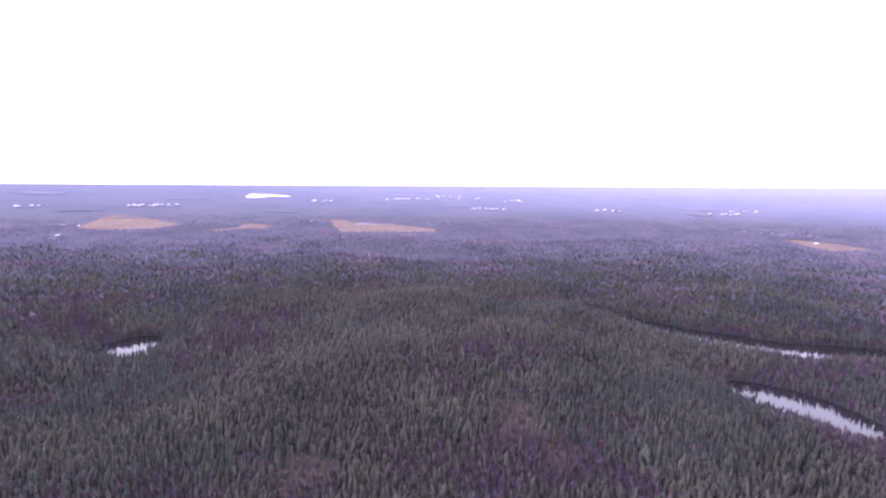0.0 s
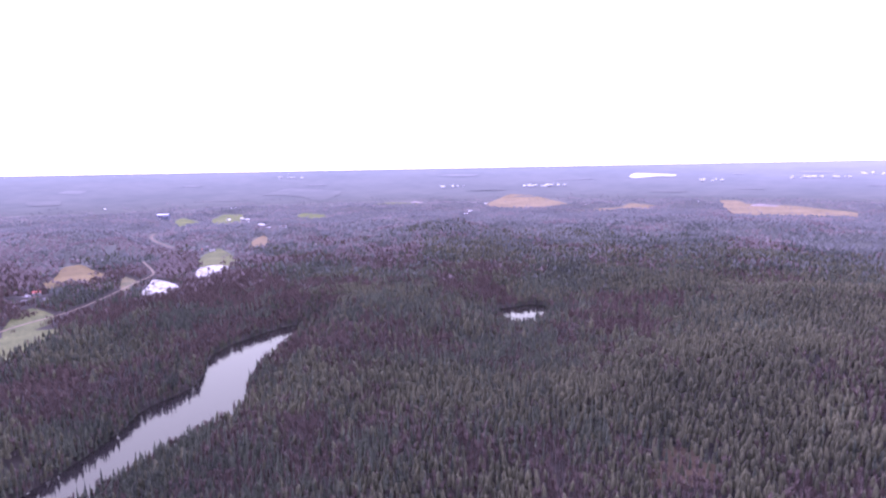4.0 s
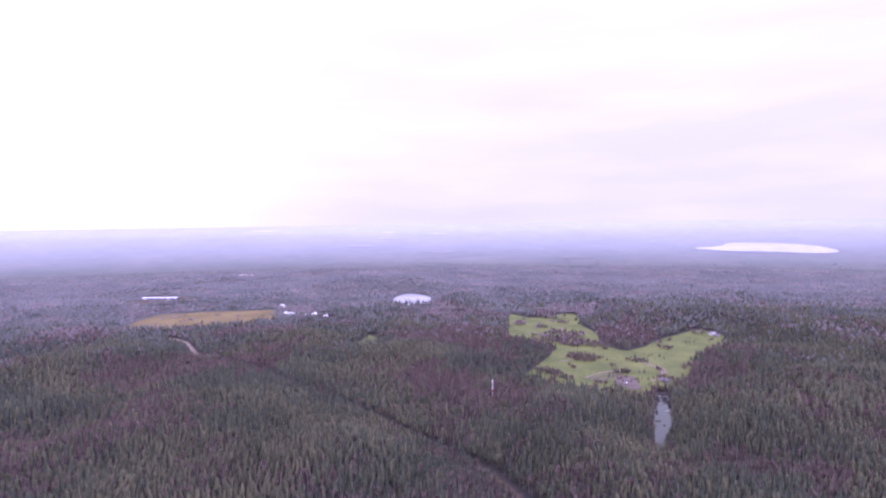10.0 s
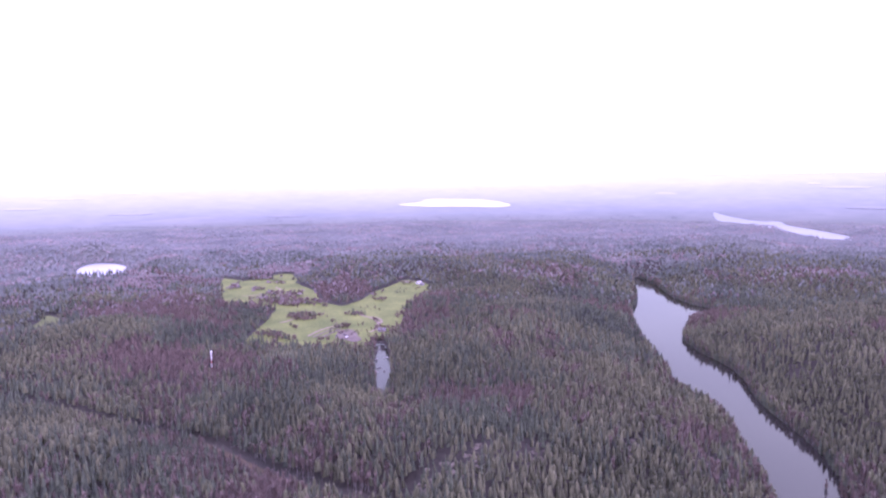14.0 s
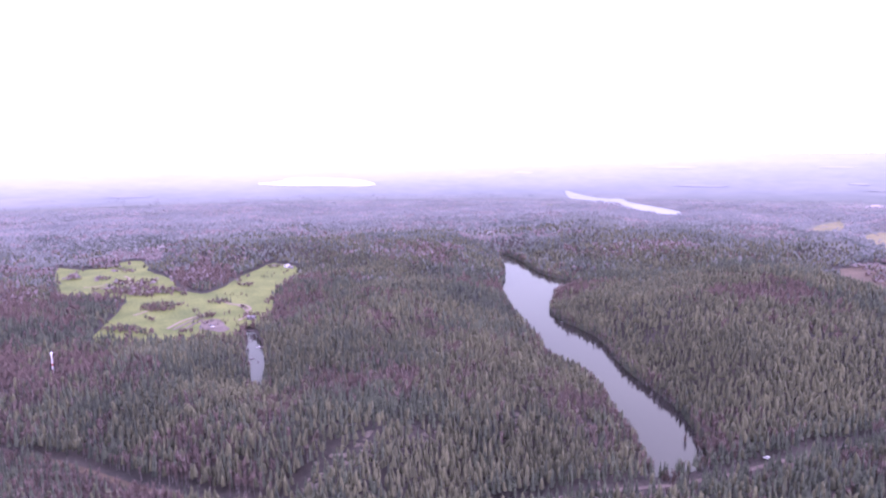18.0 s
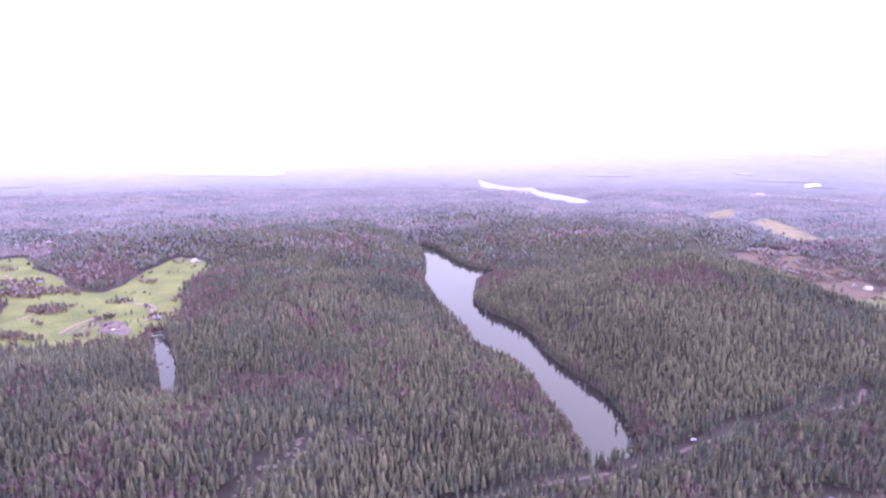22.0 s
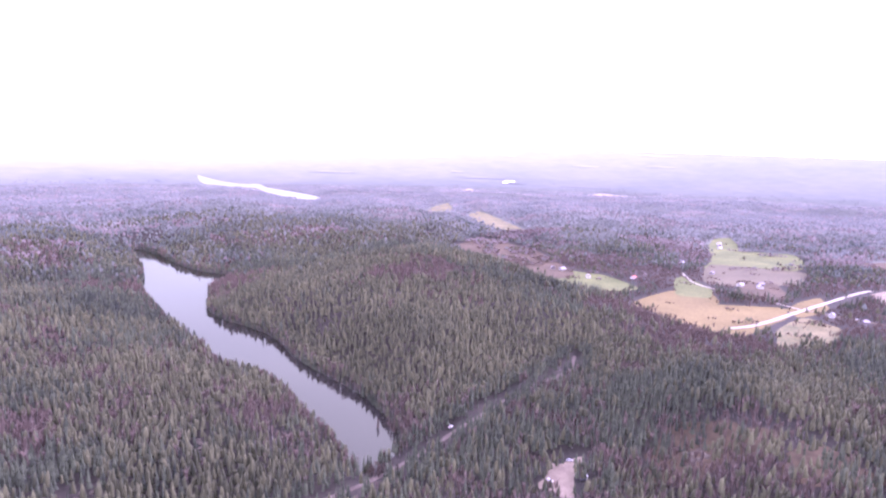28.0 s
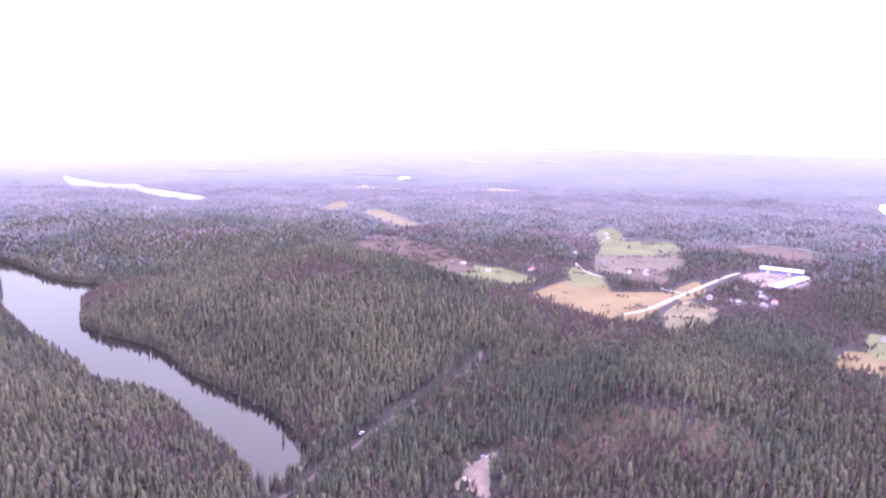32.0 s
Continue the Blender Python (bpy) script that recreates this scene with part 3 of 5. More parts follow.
def chaikin(pts, times=2, closed=True):
    p = np.array(pts, float)
    for _ in range(times):
        q = np.roll(p, -1, 0) if closed else p[1:]
        a = p if closed else p[:-1]
        n = np.empty((len(a) * 2, 2))
        n[0::2] = a * 0.75 + q * 0.25
        n[1::2] = a * 0.25 + q * 0.75
        p = n if closed else np.vstack([p[:1], n, p[-1:]])
    return p


def signed(poly, x, y, reach=150.0):
    """Distance to an outline, negative within it; far points get the reach."""
    out = np.full(x.shape, reach)
    lo, hi = poly.min(0) - reach, poly.max(0) + reach
    sel = np.nonzero((x > lo[0]) & (x < hi[0]) & (y > lo[1]) & (y < hi[1]))[0]
    if not len(sel):
        return out
    px, py = x[sel], y[sel]
    best = np.full(px.shape, 1e9)
    inside = np.zeros(px.shape, bool)
    q = np.roll(poly, -1, 0)
    for (ax, ay), (bx, by) in zip(poly, q):
        dx, dy = bx - ax, by - ay
        t = np.clip(((px - ax) * dx + (py - ay) * dy) / (dx * dx + dy * dy + 1e-9), 0, 1)
        best = np.minimum(best, (px - ax - t * dx) ** 2 + (py - ay - t * dy) ** 2)
        if ay != by:
            inside ^= ((ay > py) != (by > py)) & (px < (bx - ax) * (py - ay) / (by - ay) + ax)
    d = np.sqrt(best)
    out[sel] = np.minimum(np.where(inside, -d, d), reach)
    return out


def along(line, x, y, reach=60.0):
    """Distance to an open line."""
    out = np.full(x.shape, reach)
    p = np.array(line, float)
    lo, hi = p.min(0) - reach, p.max(0) + reach
    sel = np.nonzero((x > lo[0]) & (x < hi[0]) & (y > lo[1]) & (y < hi[1]))[0]
    px, py = x[sel], y[sel]
    best = np.full(px.shape, 1e9)
    for (ax, ay), (bx, by) in zip(p[:-1], p[1:]):
        dx, dy = bx - ax, by - ay
        t = np.clip(((px - ax) * dx + (py - ay) * dy) / (dx * dx + dy * dy + 1e-9), 0, 1)
        best = np.minimum(best, (px - ax - t * dx) ** 2 + (py - ay - t * dy) ** 2)
    out[sel] = np.minimum(np.sqrt(best), reach)
    return out


def crossing(p):
    """Whether an outline crosses itself."""
    n = len(p)
    for i in range(n):
        a, b = p[i], p[(i + 1) % n]
        for j in range(i + 2, n):
            if (j + 1) % n == i:
                continue
            c, d = p[j], p[(j + 1) % n]
            o = [(q[0] - u[0]) * (w[1] - u[1]) - (q[1] - u[1]) * (w[0] - u[0]) for u, q, w in ((a, b, c), (a, b, d), (c, d, a), (c, d, b))]
            if o[0] * o[1] < 0 and o[2] * o[3] < 0:
                return True
    return False


def nearer(pts, by=0.935, far=0.965):
    """Carries an outline's near edge further in under the belt of trees that hides it."""
    p = np.array(pts, float)
    q = p * 0.985
    q0 = signed(p, q[:, 0], q[:, 1], 400.0)
    if np.hypot(*p.T).min() > 3300:
        return p
    if np.hypot(*p.T).min() > 2100:
        by = max(by, far)
    for k in (by if np.hypot(*p.T).min() > 850 else by + 0.022, 0.965, 0.98, 0.99):
        out = np.array([v * k if d > 0 else v for v, d in zip(p, q0)])
        if not crossing(trimmed(out)):
            return out
    return p


def trimmed(pts, cut=0.12):
    """An outline with its corners cut and its edges a little uneven."""
    p = np.array(pts, float)
    q = np.roll(p, -1, 0)
    rs = np.random.RandomState(len(pts))
    out = []
    for a, b in zip(p, q):
        side = np.array([a[1] - b[1], b[0] - a[0]]) * 0.03
        out += [a + (b - a) * cut, (a + b) / 2 + side * rs.uniform(-1, 1), b + (a - b) * cut]
    return np.array(out)


LAKE_P = {k: chaikin(v if k == "village_pond" or np.hypot(*np.mean(v, axis=0)) < 1400 else nearer(v, 0.955)) for k, v in LAKES.items()}
LAKE_P.update({k: chaikin(LAKES[k], 1) for k in ("ragged_lake", "square_pond", "rim_lake", "horizon_lake", "valley_lake")})

# pale strips of distant farmland towards the horizon, in three open quarters
_rs = np.random.RandomState(77)
for _n in range(64):
    _h = radians(_rs.choice([_rs.uniform(-38, 64), _rs.uniform(-38, 64), _rs.uniform(224, 284), _rs.uniform(150, 200)]))
    _d = _rs.uniform(3000, 4720)
    _c = np.array([-math.sin(_h), math.cos(_h)]) * _d
    _t = np.array([math.cos(_h), math.sin(_h)])
    _u = np.array([-math.sin(_h), math.cos(_h)])
    _l, _w = _rs.uniform(40, 170), _rs.uniform(22, 60)
    FIELDS.append(("distant_field", "thin pale strip of distant farmland", (M_PALE, M_PALE, M_STUBBLE, M_DULLGRASS)[_n % 4], [tuple(_c - _t * _l), tuple(_c - _t * _l * 0.4 + _u * _w), tuple(_c + _t * _l + _u * _w * 0.4), tuple(_c + _t * _l * 0.6 - _u * _w * 0.5)]))
FIELD_P = [trimmed(nearer(f[3])) for f in FIELDS]
for _n, _v in enumerate(FIELD_P[0]):
    while signed(LAKE_P["meadow_inlet"], _v[:1], _v[1:])[0] < 7:
        _v *= 1.01
CLEAR_P = {k: chaikin(v, 1) for k, v in CLEARINGS.items()}
ROAD_P = [chaikin(r[4], 2, closed=False) for r in ROADS]


def wave(x, y, size, seed):
    """Smooth rolling value between -1 and 1, of that size in metres."""
    rs = np.random.RandomState(seed)
    out = np.zeros_like(x)
    for k in range(7):
        a, ph, f = rs.uniform(0, 2 * np.pi), rs.uniform(0, 2 * np.pi), rs.uniform(0.6, 1.7)
        out += np.sin((x * np.cos(a) + y * np.sin(a)) * 2 * np.pi * f / size + ph)
    return out / 4.2


def lake_distance(x, y):
    d = np.full(x.shape, 150.0)
    for p in LAKE_P.values():
        d = np.minimum(d, signed(p, x, y))
    return d


def open_distance(x, y):
    d = np.full(x.shape, 150.0)
    for p in FIELD_P + list(CLEAR_P.values()):
        d = np.minimum(d, signed(p, x, y))
    return np.minimum(d, road_distance(x, y))


def road_distance(x, y):
    d = np.full(x.shape, 150.0)
    for r, p in zip(ROADS, ROAD_P):
        d = np.minimum(d, along(p, x, y, 150.0) - r[3] / 2)
    return d


def smooth(a, b, v):
    t = np.clip((v - a) / (b - a), 0, 1)
    return t * t * (3 - 2 * t)


HILLS = [(215, -278, 92, 24), (150, -430, 95, 10), (70, -720, 110, 14), (-30, -540, 80, 10), (-60, -640, 150, 14), (-95, -830, 210, 32), (420, -620, 130, 22), (330, -480, 80, 10), (-265, -405, 135, 20), (-330, -120, 160, 14), (-150, 420, 200, 18), (80, 720, 200, 16), (-60, 900, 260, 20), (1000, -960, 170, 30), (700, -1200, 260, 24), (440, -105, 90, 16), (660, -40, 130, 16), (850, -330, 120, 14), (-480, 20, 120, 14), (-420, -620, 90, 10), (240, -1500, 240, 26), (-150, -1500, 500, 18), (600, 1300, 400, 16), (-700, 1300, 400, 12), (250, 420, 90, 12), (-40, 560, 90, 12)]


def terrain(x, y, dl=None, do=None):
    if dl is None:
        dl = lake_distance(x, y)
    if do is None:
        do = open_distance(x, y)
    r = np.hypot(x, y)
    hills = 13.0 * np.maximum(wave(x, y, 620.0, 3) + 0.3, 0) + 5.5 * wave(x, y, 210.0, 4)
    ridges = np.zeros(x.shape)
    far = np.nonzero(r > 1250)[0]
    if len(far):
        fx, fy = x[far], y[far]
        sight = np.ones(fx.shape)
        for k in (1.04, 1.08, 1.13, 1.18):
            sight = np.minimum(sight, smooth(0, 70, open_distance(fx * k, fy * k)) * smooth(0, 70, lake_distance(fx * k, fy * k)))
        ridges[far] = 24.0 * np.maximum(wave(fx, fy, 1050.0, 15) + 0.1, 0) * sight * smooth(1250, 1700, r[far])
    for hx, hy, hr, hh in HILLS:
        hills = hills + hh * np.exp(-((x - hx) ** 2 + (y - hy) ** 2) / (hr * hr))
    mask = smooth(0, 80, dl) * smooth(12, 110, do) * (1 - smooth(2800, 3300, r))
    base = rim(x, y)
    z = GROUND_Z + np.maximum(hills, 0) * mask * smooth(8, 90, along(GAP, x, y, 150.0)) + ridges * (1 - smooth(2700, 3250, r)) * smooth(0, 110, dl) * smooth(12, 110, do) + base
    bank = base - 2.5 + 3.3 * smooth(-9, 5, dl) + (z - base - 0.8) * smooth(3, 55, dl)
    return np.where(dl < 55, bank, z)


def mesh_object(name, verts, faces, mats, index=None, smoothed=False):
    """One mesh from arrays of places and triangles or quads."""
    me = bpy.data.meshes.new(name)
    n, k = faces.shape
    me.vertices.add(len(verts))
    me.vertices.foreach_set("co", np.ascontiguousarray(verts, dtype=np.float32).ravel())
    me.loops.add(n * k)
    me.loops.foreach_set("vertex_index", np.ascontiguousarray(faces, dtype=np.int32).ravel())
    me.polygons.add(n)
    me.polygons.foreach_set("loop_start", np.arange(0, n * k, k, dtype=np.int32))
    me.polygons.foreach_set("loop_total", np.full(n, k, dtype=np.int32))
    for m in mats:
        me.materials.append(m)
    if index is not None:
        me.polygons.foreach_set("material_index", index.astype(np.int32))
    if smoothed:
        me.polygons.foreach_set("use_smooth", np.ones(n, dtype=bool))
    me.update(calc_edges=True)
    return new(name, me)


def ground_sheet():
    turns = 640
    rr = [0.0]
    r = 60.0
    while r < 4800:
        rr.append(r)
        r *= 1.0105 if r > 250 else 1.12
    rr += [4800.0, 4990.0]
    rr = np.array(rr[1:])
    a = np.linspace(0, 2 * np.pi, turns, endpoint=False)
    R, A = np.meshgrid(rr, a, indexing='ij')
    x, y = (R * np.cos(A)).ravel(), (R * np.sin(A)).ravel()
    z = terrain(x, y)
    z += np.where(np.hypot(x, y) > 3000, 0.5 * wave(x, y, 700.0, 8) + 0.2 * wave(x, y, 160.0, 9), 0)
    z -= np.where(np.hypot(x, y) > 4850, 25.0, 0)
    verts = np.vstack([np.column_stack([x, y, z]), [[0, 0, GROUND_Z]]])
    i, j = np.meshgrid(np.arange(len(rr) - 1), np.arange(turns), indexing='ij')
    i, j = i.ravel(), j.ravel()
    j2 = (j + 1) % turns
    quads = np.column_stack([i * turns + j, (i + 1) * turns + j, (i + 1) * turns + j2, i * turns + j2])
    c = len(verts) - 1
    jj = np.arange(turns)
    fan = np.column_stack([np.full(turns, c), jj, (jj + 1) % turns, (jj + 1) % turns])
    rc = rr[i]
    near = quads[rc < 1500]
    # from 1500 m out the ground takes the haze-paled colour
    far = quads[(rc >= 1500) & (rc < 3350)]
    # the last rings glow in place of haze
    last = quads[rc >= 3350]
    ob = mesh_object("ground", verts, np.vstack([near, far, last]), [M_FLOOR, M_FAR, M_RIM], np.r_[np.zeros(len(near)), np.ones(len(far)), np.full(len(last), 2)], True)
    bm = bmesh.new()
    bm.from_mesh(ob.data)
    bm.verts.ensure_lookup_table()
    for a0, b0 in fan[:, 1:3]:
        bm.faces.new((bm.verts[c], bm.verts[a0], bm.verts[b0]))
    bm.to_mesh(ob.data)
    bm.free()
    return tagged(ob, "rolling forest floor reaching to a wooded horizon coloured as haze", "ground", kind="structure")


def sheet(name, poly, z, mat, label, category, lift=0.0):
    """A flat piece of land or water within an outline."""
    bm = bmesh.new()
    vs = [bm.verts.new((px, py, z + lift)) for px, py in poly]
    f = bm.faces.new(vs)
    if f.normal.z < 0 or f.calc_area() == 0:
        f.normal_update()
    bmesh.ops.recalc_face_normals(bm, faces=[f])
    f.normal_update()
    if f.normal.z < 0:
        f.normal_flip()
    bmesh.ops.triangulate(bm, faces=bm.faces[:])
    r = max(math.hypot(px, py) for px, py in poly)
    if r > R_IN:
        bmesh.ops.subdivide_edges(bm, edges=bm.edges[:], cuts=4, use_grid_fill=True)
        xs = np.array([v.co.x for v in bm.verts])
        ys = np.array([v.co.y for v in bm.verts])
        far = np.hypot(xs, ys)
        for v, h in zip(bm.verts, rim(xs, ys) + np.clip((far - R_IN - 150) / 200, 0, 1) * (4.0 if z == 0 else 1.6)):
            v.co.z += h
    me = bpy.data.meshes.new(name)
    bm.to_mesh(me)
    bm.free()
    me.materials.append(mat)
    return tagged(new(name, me), label, category, kind="structure")


def ribbon(name, line, width, z, mat, label, crown=0.12):
    """A road with a raised crown and sloping edges along a line."""
    p = np.array(line, float)
    d = np.gradient(p, axis=0)
    d /= np.linalg.norm(d, axis=1)[:, None]
    s = np.column_stack([-d[:, 1], d[:, 0]])
    offs = [(-width / 2 - 0.8, -0.35), (-width / 2, 0.0), (0, crown), (width / 2, 0.0), (width / 2 + 0.8, -0.35)]
    verts = np.vstack([np.column_stack([p + s * o, np.full(len(p), z + h)]) for o, h in offs])
    n = len(p)
    faces = [(k * n + i, k * n + i + 1, (k + 1) * n + i + 1, (k + 1) * n + i) for k in range(4) for i in range(n - 1)]
    return tagged(mesh_object(name, verts, np.array(faces)[:, ::-1], [mat], smoothed=True), label, "road", kind="structure")


ground = ground_sheet()
LAKE_LABEL = {"long_lake": "long calm forest lake mirroring the pale sky", "sheltered_lake": "narrow calm lake between wooded banks", "meadow_inlet": "narrow grey inlet below the meadow", "meadow_pool": "small bright pool in the meadow"}
for key, poly in LAKE_P.items():
    sheet(key, poly, 0.0, M_GREYWATER if key == "valley_lake" else M_PALEWATER if key in ("horizon_lake", "rim_lake", "distant_pond", "ragged_lake", "village_pond") else M_WATER, LAKE_LABEL.get(key, "pale lake among dark woods"), "water")
for n, ((fname, flabel, fmat, _), poly) in enumerate(zip(FIELDS, FIELD_P)):
    # fields beyond 3250 m swap their colour for the glowing haze material
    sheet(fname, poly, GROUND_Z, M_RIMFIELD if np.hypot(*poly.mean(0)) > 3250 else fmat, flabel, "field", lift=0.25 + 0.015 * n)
for (rname, rlabel, rmat, rwidth, _), line in zip(ROADS, ROAD_P):
    road = ribbon(rname, line, rwidth, GROUND_Z + 1.1, rmat, rlabel)
    if rname == "lake_road":
        co = np.array([v.co for v in road.data.vertices])
        lift = np.maximum(terrain(co[:, 0], co[:, 1]), 0.9) + 0.7 - GROUND_Z - 1.1
        for v, h in zip(road.data.vertices, lift):
            v.co.z += h
CLEAR_LABEL = {"parking": ("gravel parking place in the forest", M_GRAVEL), "quarry_yard": ("pale gravel yard round the industrial halls", M_GRAVEL), "boatyard": ("grey dirt yard beside the inlet", M_DIRT)}
for key, poly in CLEAR_P.items():
    sheet(key, poly, GROUND_Z, CLEAR_LABEL[key][1], CLEAR_LABEL[key][0], "yard", lift=0.95)


# ---- forest ----
def star_cone(z0, z1, r, sides, rng, skirt=0.75):
    """An open tier of boughs: a tip over an uneven rim."""
    a = np.arange(sides) * 2 * np.pi / sides + rng.uniform(0, 6)
    rad = r * np.where(np.arange(sides) % 2 == 0, 1.0, skirt) * rng.uniform(0.65, 1.3, sides)
    v = np.vstack([[[0, 0, z1]], np.column_stack([rad * np.cos(a), rad * np.sin(a), z0 + rng.uniform(-0.05, 0.05, sides)])])
    f = np.array([(0, 1 + k, 1 + (k + 1) % sides) for k in range(sides)])
    return v, f


def gem(c, r, h, rng, sides=4):
    """A low clump of needles."""
    a = np.arange(sides) * 2 * np.pi / sides + rng.uniform(0, 6)
    rad = r * rng.uniform(0.75, 1.2, sides)
    v = np.vstack([[[0, 0, h]], np.column_stack([rad * np.cos(a), rad * np.sin(a), rng.uniform(-0.25, 0.25, sides) * h]), [[0, 0, -h * 0.8]]]) + np.array(c)
    f = [(0, 1 + k, 1 + (k + 1) % sides) for k in range(sides)] + [(sides + 1, 1 + (k + 1) % sides, 1 + k) for k in range(sides)]
    return v, np.array(f)


def spike(p, q, w, rng):
    """A thin upright blade of twigs."""
    p, q = np.array(p), np.array(q)
    s = rng.normal(size=3) * np.array([1, 1, 0.15])
    s *= w / np.linalg.norm(s)
    return np.array([p - s, p + s, q]), np.array([(0, 1, 2)])


def stem(r, z1, rng, lean=0.02):
    a = np.arange(3) * 2.094 + rng.uniform(0, 6)
    b = np.column_stack([r * np.cos(a), r * np.sin(a), np.zeros(3) - 0.02])
    t = b * np.array([0.4, 0.4, 0]) + np.array([lean * rng.normal(), lean * rng.normal(), z1])
    f = [(k, (k + 1) % 3, 3 + (k + 1) % 3) for k in range(3)] + [(k, 3 + (k + 1) % 3, 3 + k) for k in range(3)]
    return np.vstack([b, t]), np.array(f)


def joined(pieces):
    """Pieces (places, triangles, material) as one template."""
    vs, fs, ms, n = [], [], [], 0
    for (v, f), m in pieces:
        vs.append(v)
        fs.append(f + n)
        ms.append(np.full(len(f), m))
        n += len(v)
    return np.vstack(vs), np.vstack(fs), np.concatenate(ms)


def dome(z0, z1, r, sides, rng):
    """A rounded pine crown: a blunt tip, a shoulder and an uneven lower rim."""
    a = np.arange(sides) * 2 * np.pi / sides + rng.uniform(0, 6)
    up = r * 0.62 * rng.uniform(0.6, 1.35, sides)
    low = r * rng.uniform(0.6, 1.35, sides)
    b = a + np.pi / sides
    zm = z0 + (z1 - z0) * 0.62
    v = np.vstack([[[r * rng.uniform(-0.3, 0.3), r * rng.uniform(-0.3, 0.3), z1]], np.column_stack([up * np.cos(a), up * np.sin(a), zm + rng.uniform(-0.03, 0.04, sides)]), np.column_stack([low * np.cos(b), low * np.sin(b), z0 + rng.uniform(-0.04, 0.05, sides)])])
    f = []
    for k in range(sides):
        n = (k + 1) % sides
        f += [(0, 1 + k, 1 + n), (1 + k, 1 + sides + k, 1 + n), (1 + n, 1 + sides + k, 1 + sides + n)]
    return v, np.array(f)


def tree_template(kind, level, seed):
    """A tree one metre high and about as wide as it should be for its height; level -1 shows its stem, 0 stands in the near canopy."""
    rng = np.random.RandomState(seed)
    if kind == "spruce":
        if level == -1:
            zs = [0.12, 0.30, 0.48, 0.65, 0.80]
            return joined([(star_cone(z, min(z + 0.30, 1.0), 0.155 * (1.06 - z) * rng.uniform(0.9, 1.1), 6, rng, 0.68), 0) for z in zs])
        if level == 0:
            return joined([(star_cone(z, t, r * rng.uniform(0.9, 1.1), n, rng, 0.74), 0) for z, t, r, n in ((0.30, 0.66, 0.108, 6), (0.50, 0.84, 0.078, 5), (0.70, 1.0, 0.048, 4))])
        if level == 1:
            return joined([(star_cone(0.30, 0.80, 0.112, 4, rng, 0.8), 0), (star_cone(0.58, 1.0, 0.066, 4, rng, 0.85), 0)])
        return joined([(star_cone(0.48, 1.0, 0.16, 5, rng, 0.9), 0)])
    if kind == "pine":
        if level == -1:
            p = [(stem(0.016, 0.8, rng), 1)]
            for z, r, up in ((0.30, 0.095, 0.30), (0.46, 0.112, 0.28), (0.64, 0.098, 0.24), (0.80, 0.064, 0.17)):
                p.append((star_cone(z, z + up, r * rng.uniform(0.85, 1.15), 6, rng, 0.62), 0))
            return joined(p)
        if level == 0:
            return joined([(dome(0.46, 1.0, 0.102, 5, rng), 0)])
        if level == 1:
            return joined([(dome(0.44, 1.0, 0.106, 4, rng), 0)])
        return joined([(star_cone(0.52, 0.97, 0.18, 5, rng, 0.9), 0)])
    if level <= 0:
        p = [(stem(0.015, 0.85, rng), 1)]
        for k in range(14):
            z = rng.uniform(0.28, 0.72)
            a = rng.uniform(0, 6.28)
            o = 0.15 * rng.uniform(0.4, 1.0)
            p.append((spike((0.01 * np.cos(a), 0.01 * np.sin(a), z), (o * np.cos(a), o * np.sin(a), min(z + rng.uniform(0.18, 0.34), 1.0)), 0.032, rng), 0))
        return joined(p)
    if level == 1:
        p = []
        for k in range(7):
            z = rng.uniform(0.25, 0.55)
            a = rng.uniform(0, 6.28)
            p.append((spike((0, 0, z), (0.13 * np.cos(a), 0.13 * np.sin(a), min(z + 0.42, 1.0)), 0.05, rng), 0))
        return joined(p)
    return joined([(star_cone(0.50, 0.95, 0.17, 5, rng, 0.8), 0)])


def baked(tv, tf, tm, x, y, z, h, w, rng):
    """Many copies of a template as plain arrays."""
    n, k = len(x), len(tv)
    a = rng.uniform(0, 2 * np.pi, n)
    c, s = np.cos(a)[:, None], np.sin(a)[:, None]
    ww = (w * h)[:, None]
    vx = (tv[None, :, 0] * c - tv[None, :, 1] * s) * ww + x[:, None]
    vy = (tv[None, :, 0] * s + tv[None, :, 1] * c) * ww + y[:, None]
    lean = rng.normal(0, 0.02, (2, n))
    vx += tv[None, :, 2] * h[:, None] * lean[0][:, None]
    vy += tv[None, :, 2] * h[:, None] * lean[1][:, None]
    vz = tv[None, :, 2] * h[:, None] + z[:, None]
    verts = np.stack([vx, vy, vz], -1).reshape(-1, 3)
    faces = (tf[None] + (np.arange(n) * k)[:, None, None]).reshape(-1, 3)
    return verts, faces, np.tile(tm, n)


# bands of the forest: inner and outer reach, spacing, detail, tree height
BANDS = [(0, 285, 5.4, 1, 14), (285, 640, 3.5, 0, 14.2), (640, 1250, 4.7, 1, 14.6), (1250, 1750, 7.2, 2, 14.5), (1750, 2600, 11.0, 2, 14.5), (2600, 3100, 15.0, 2, 15)]


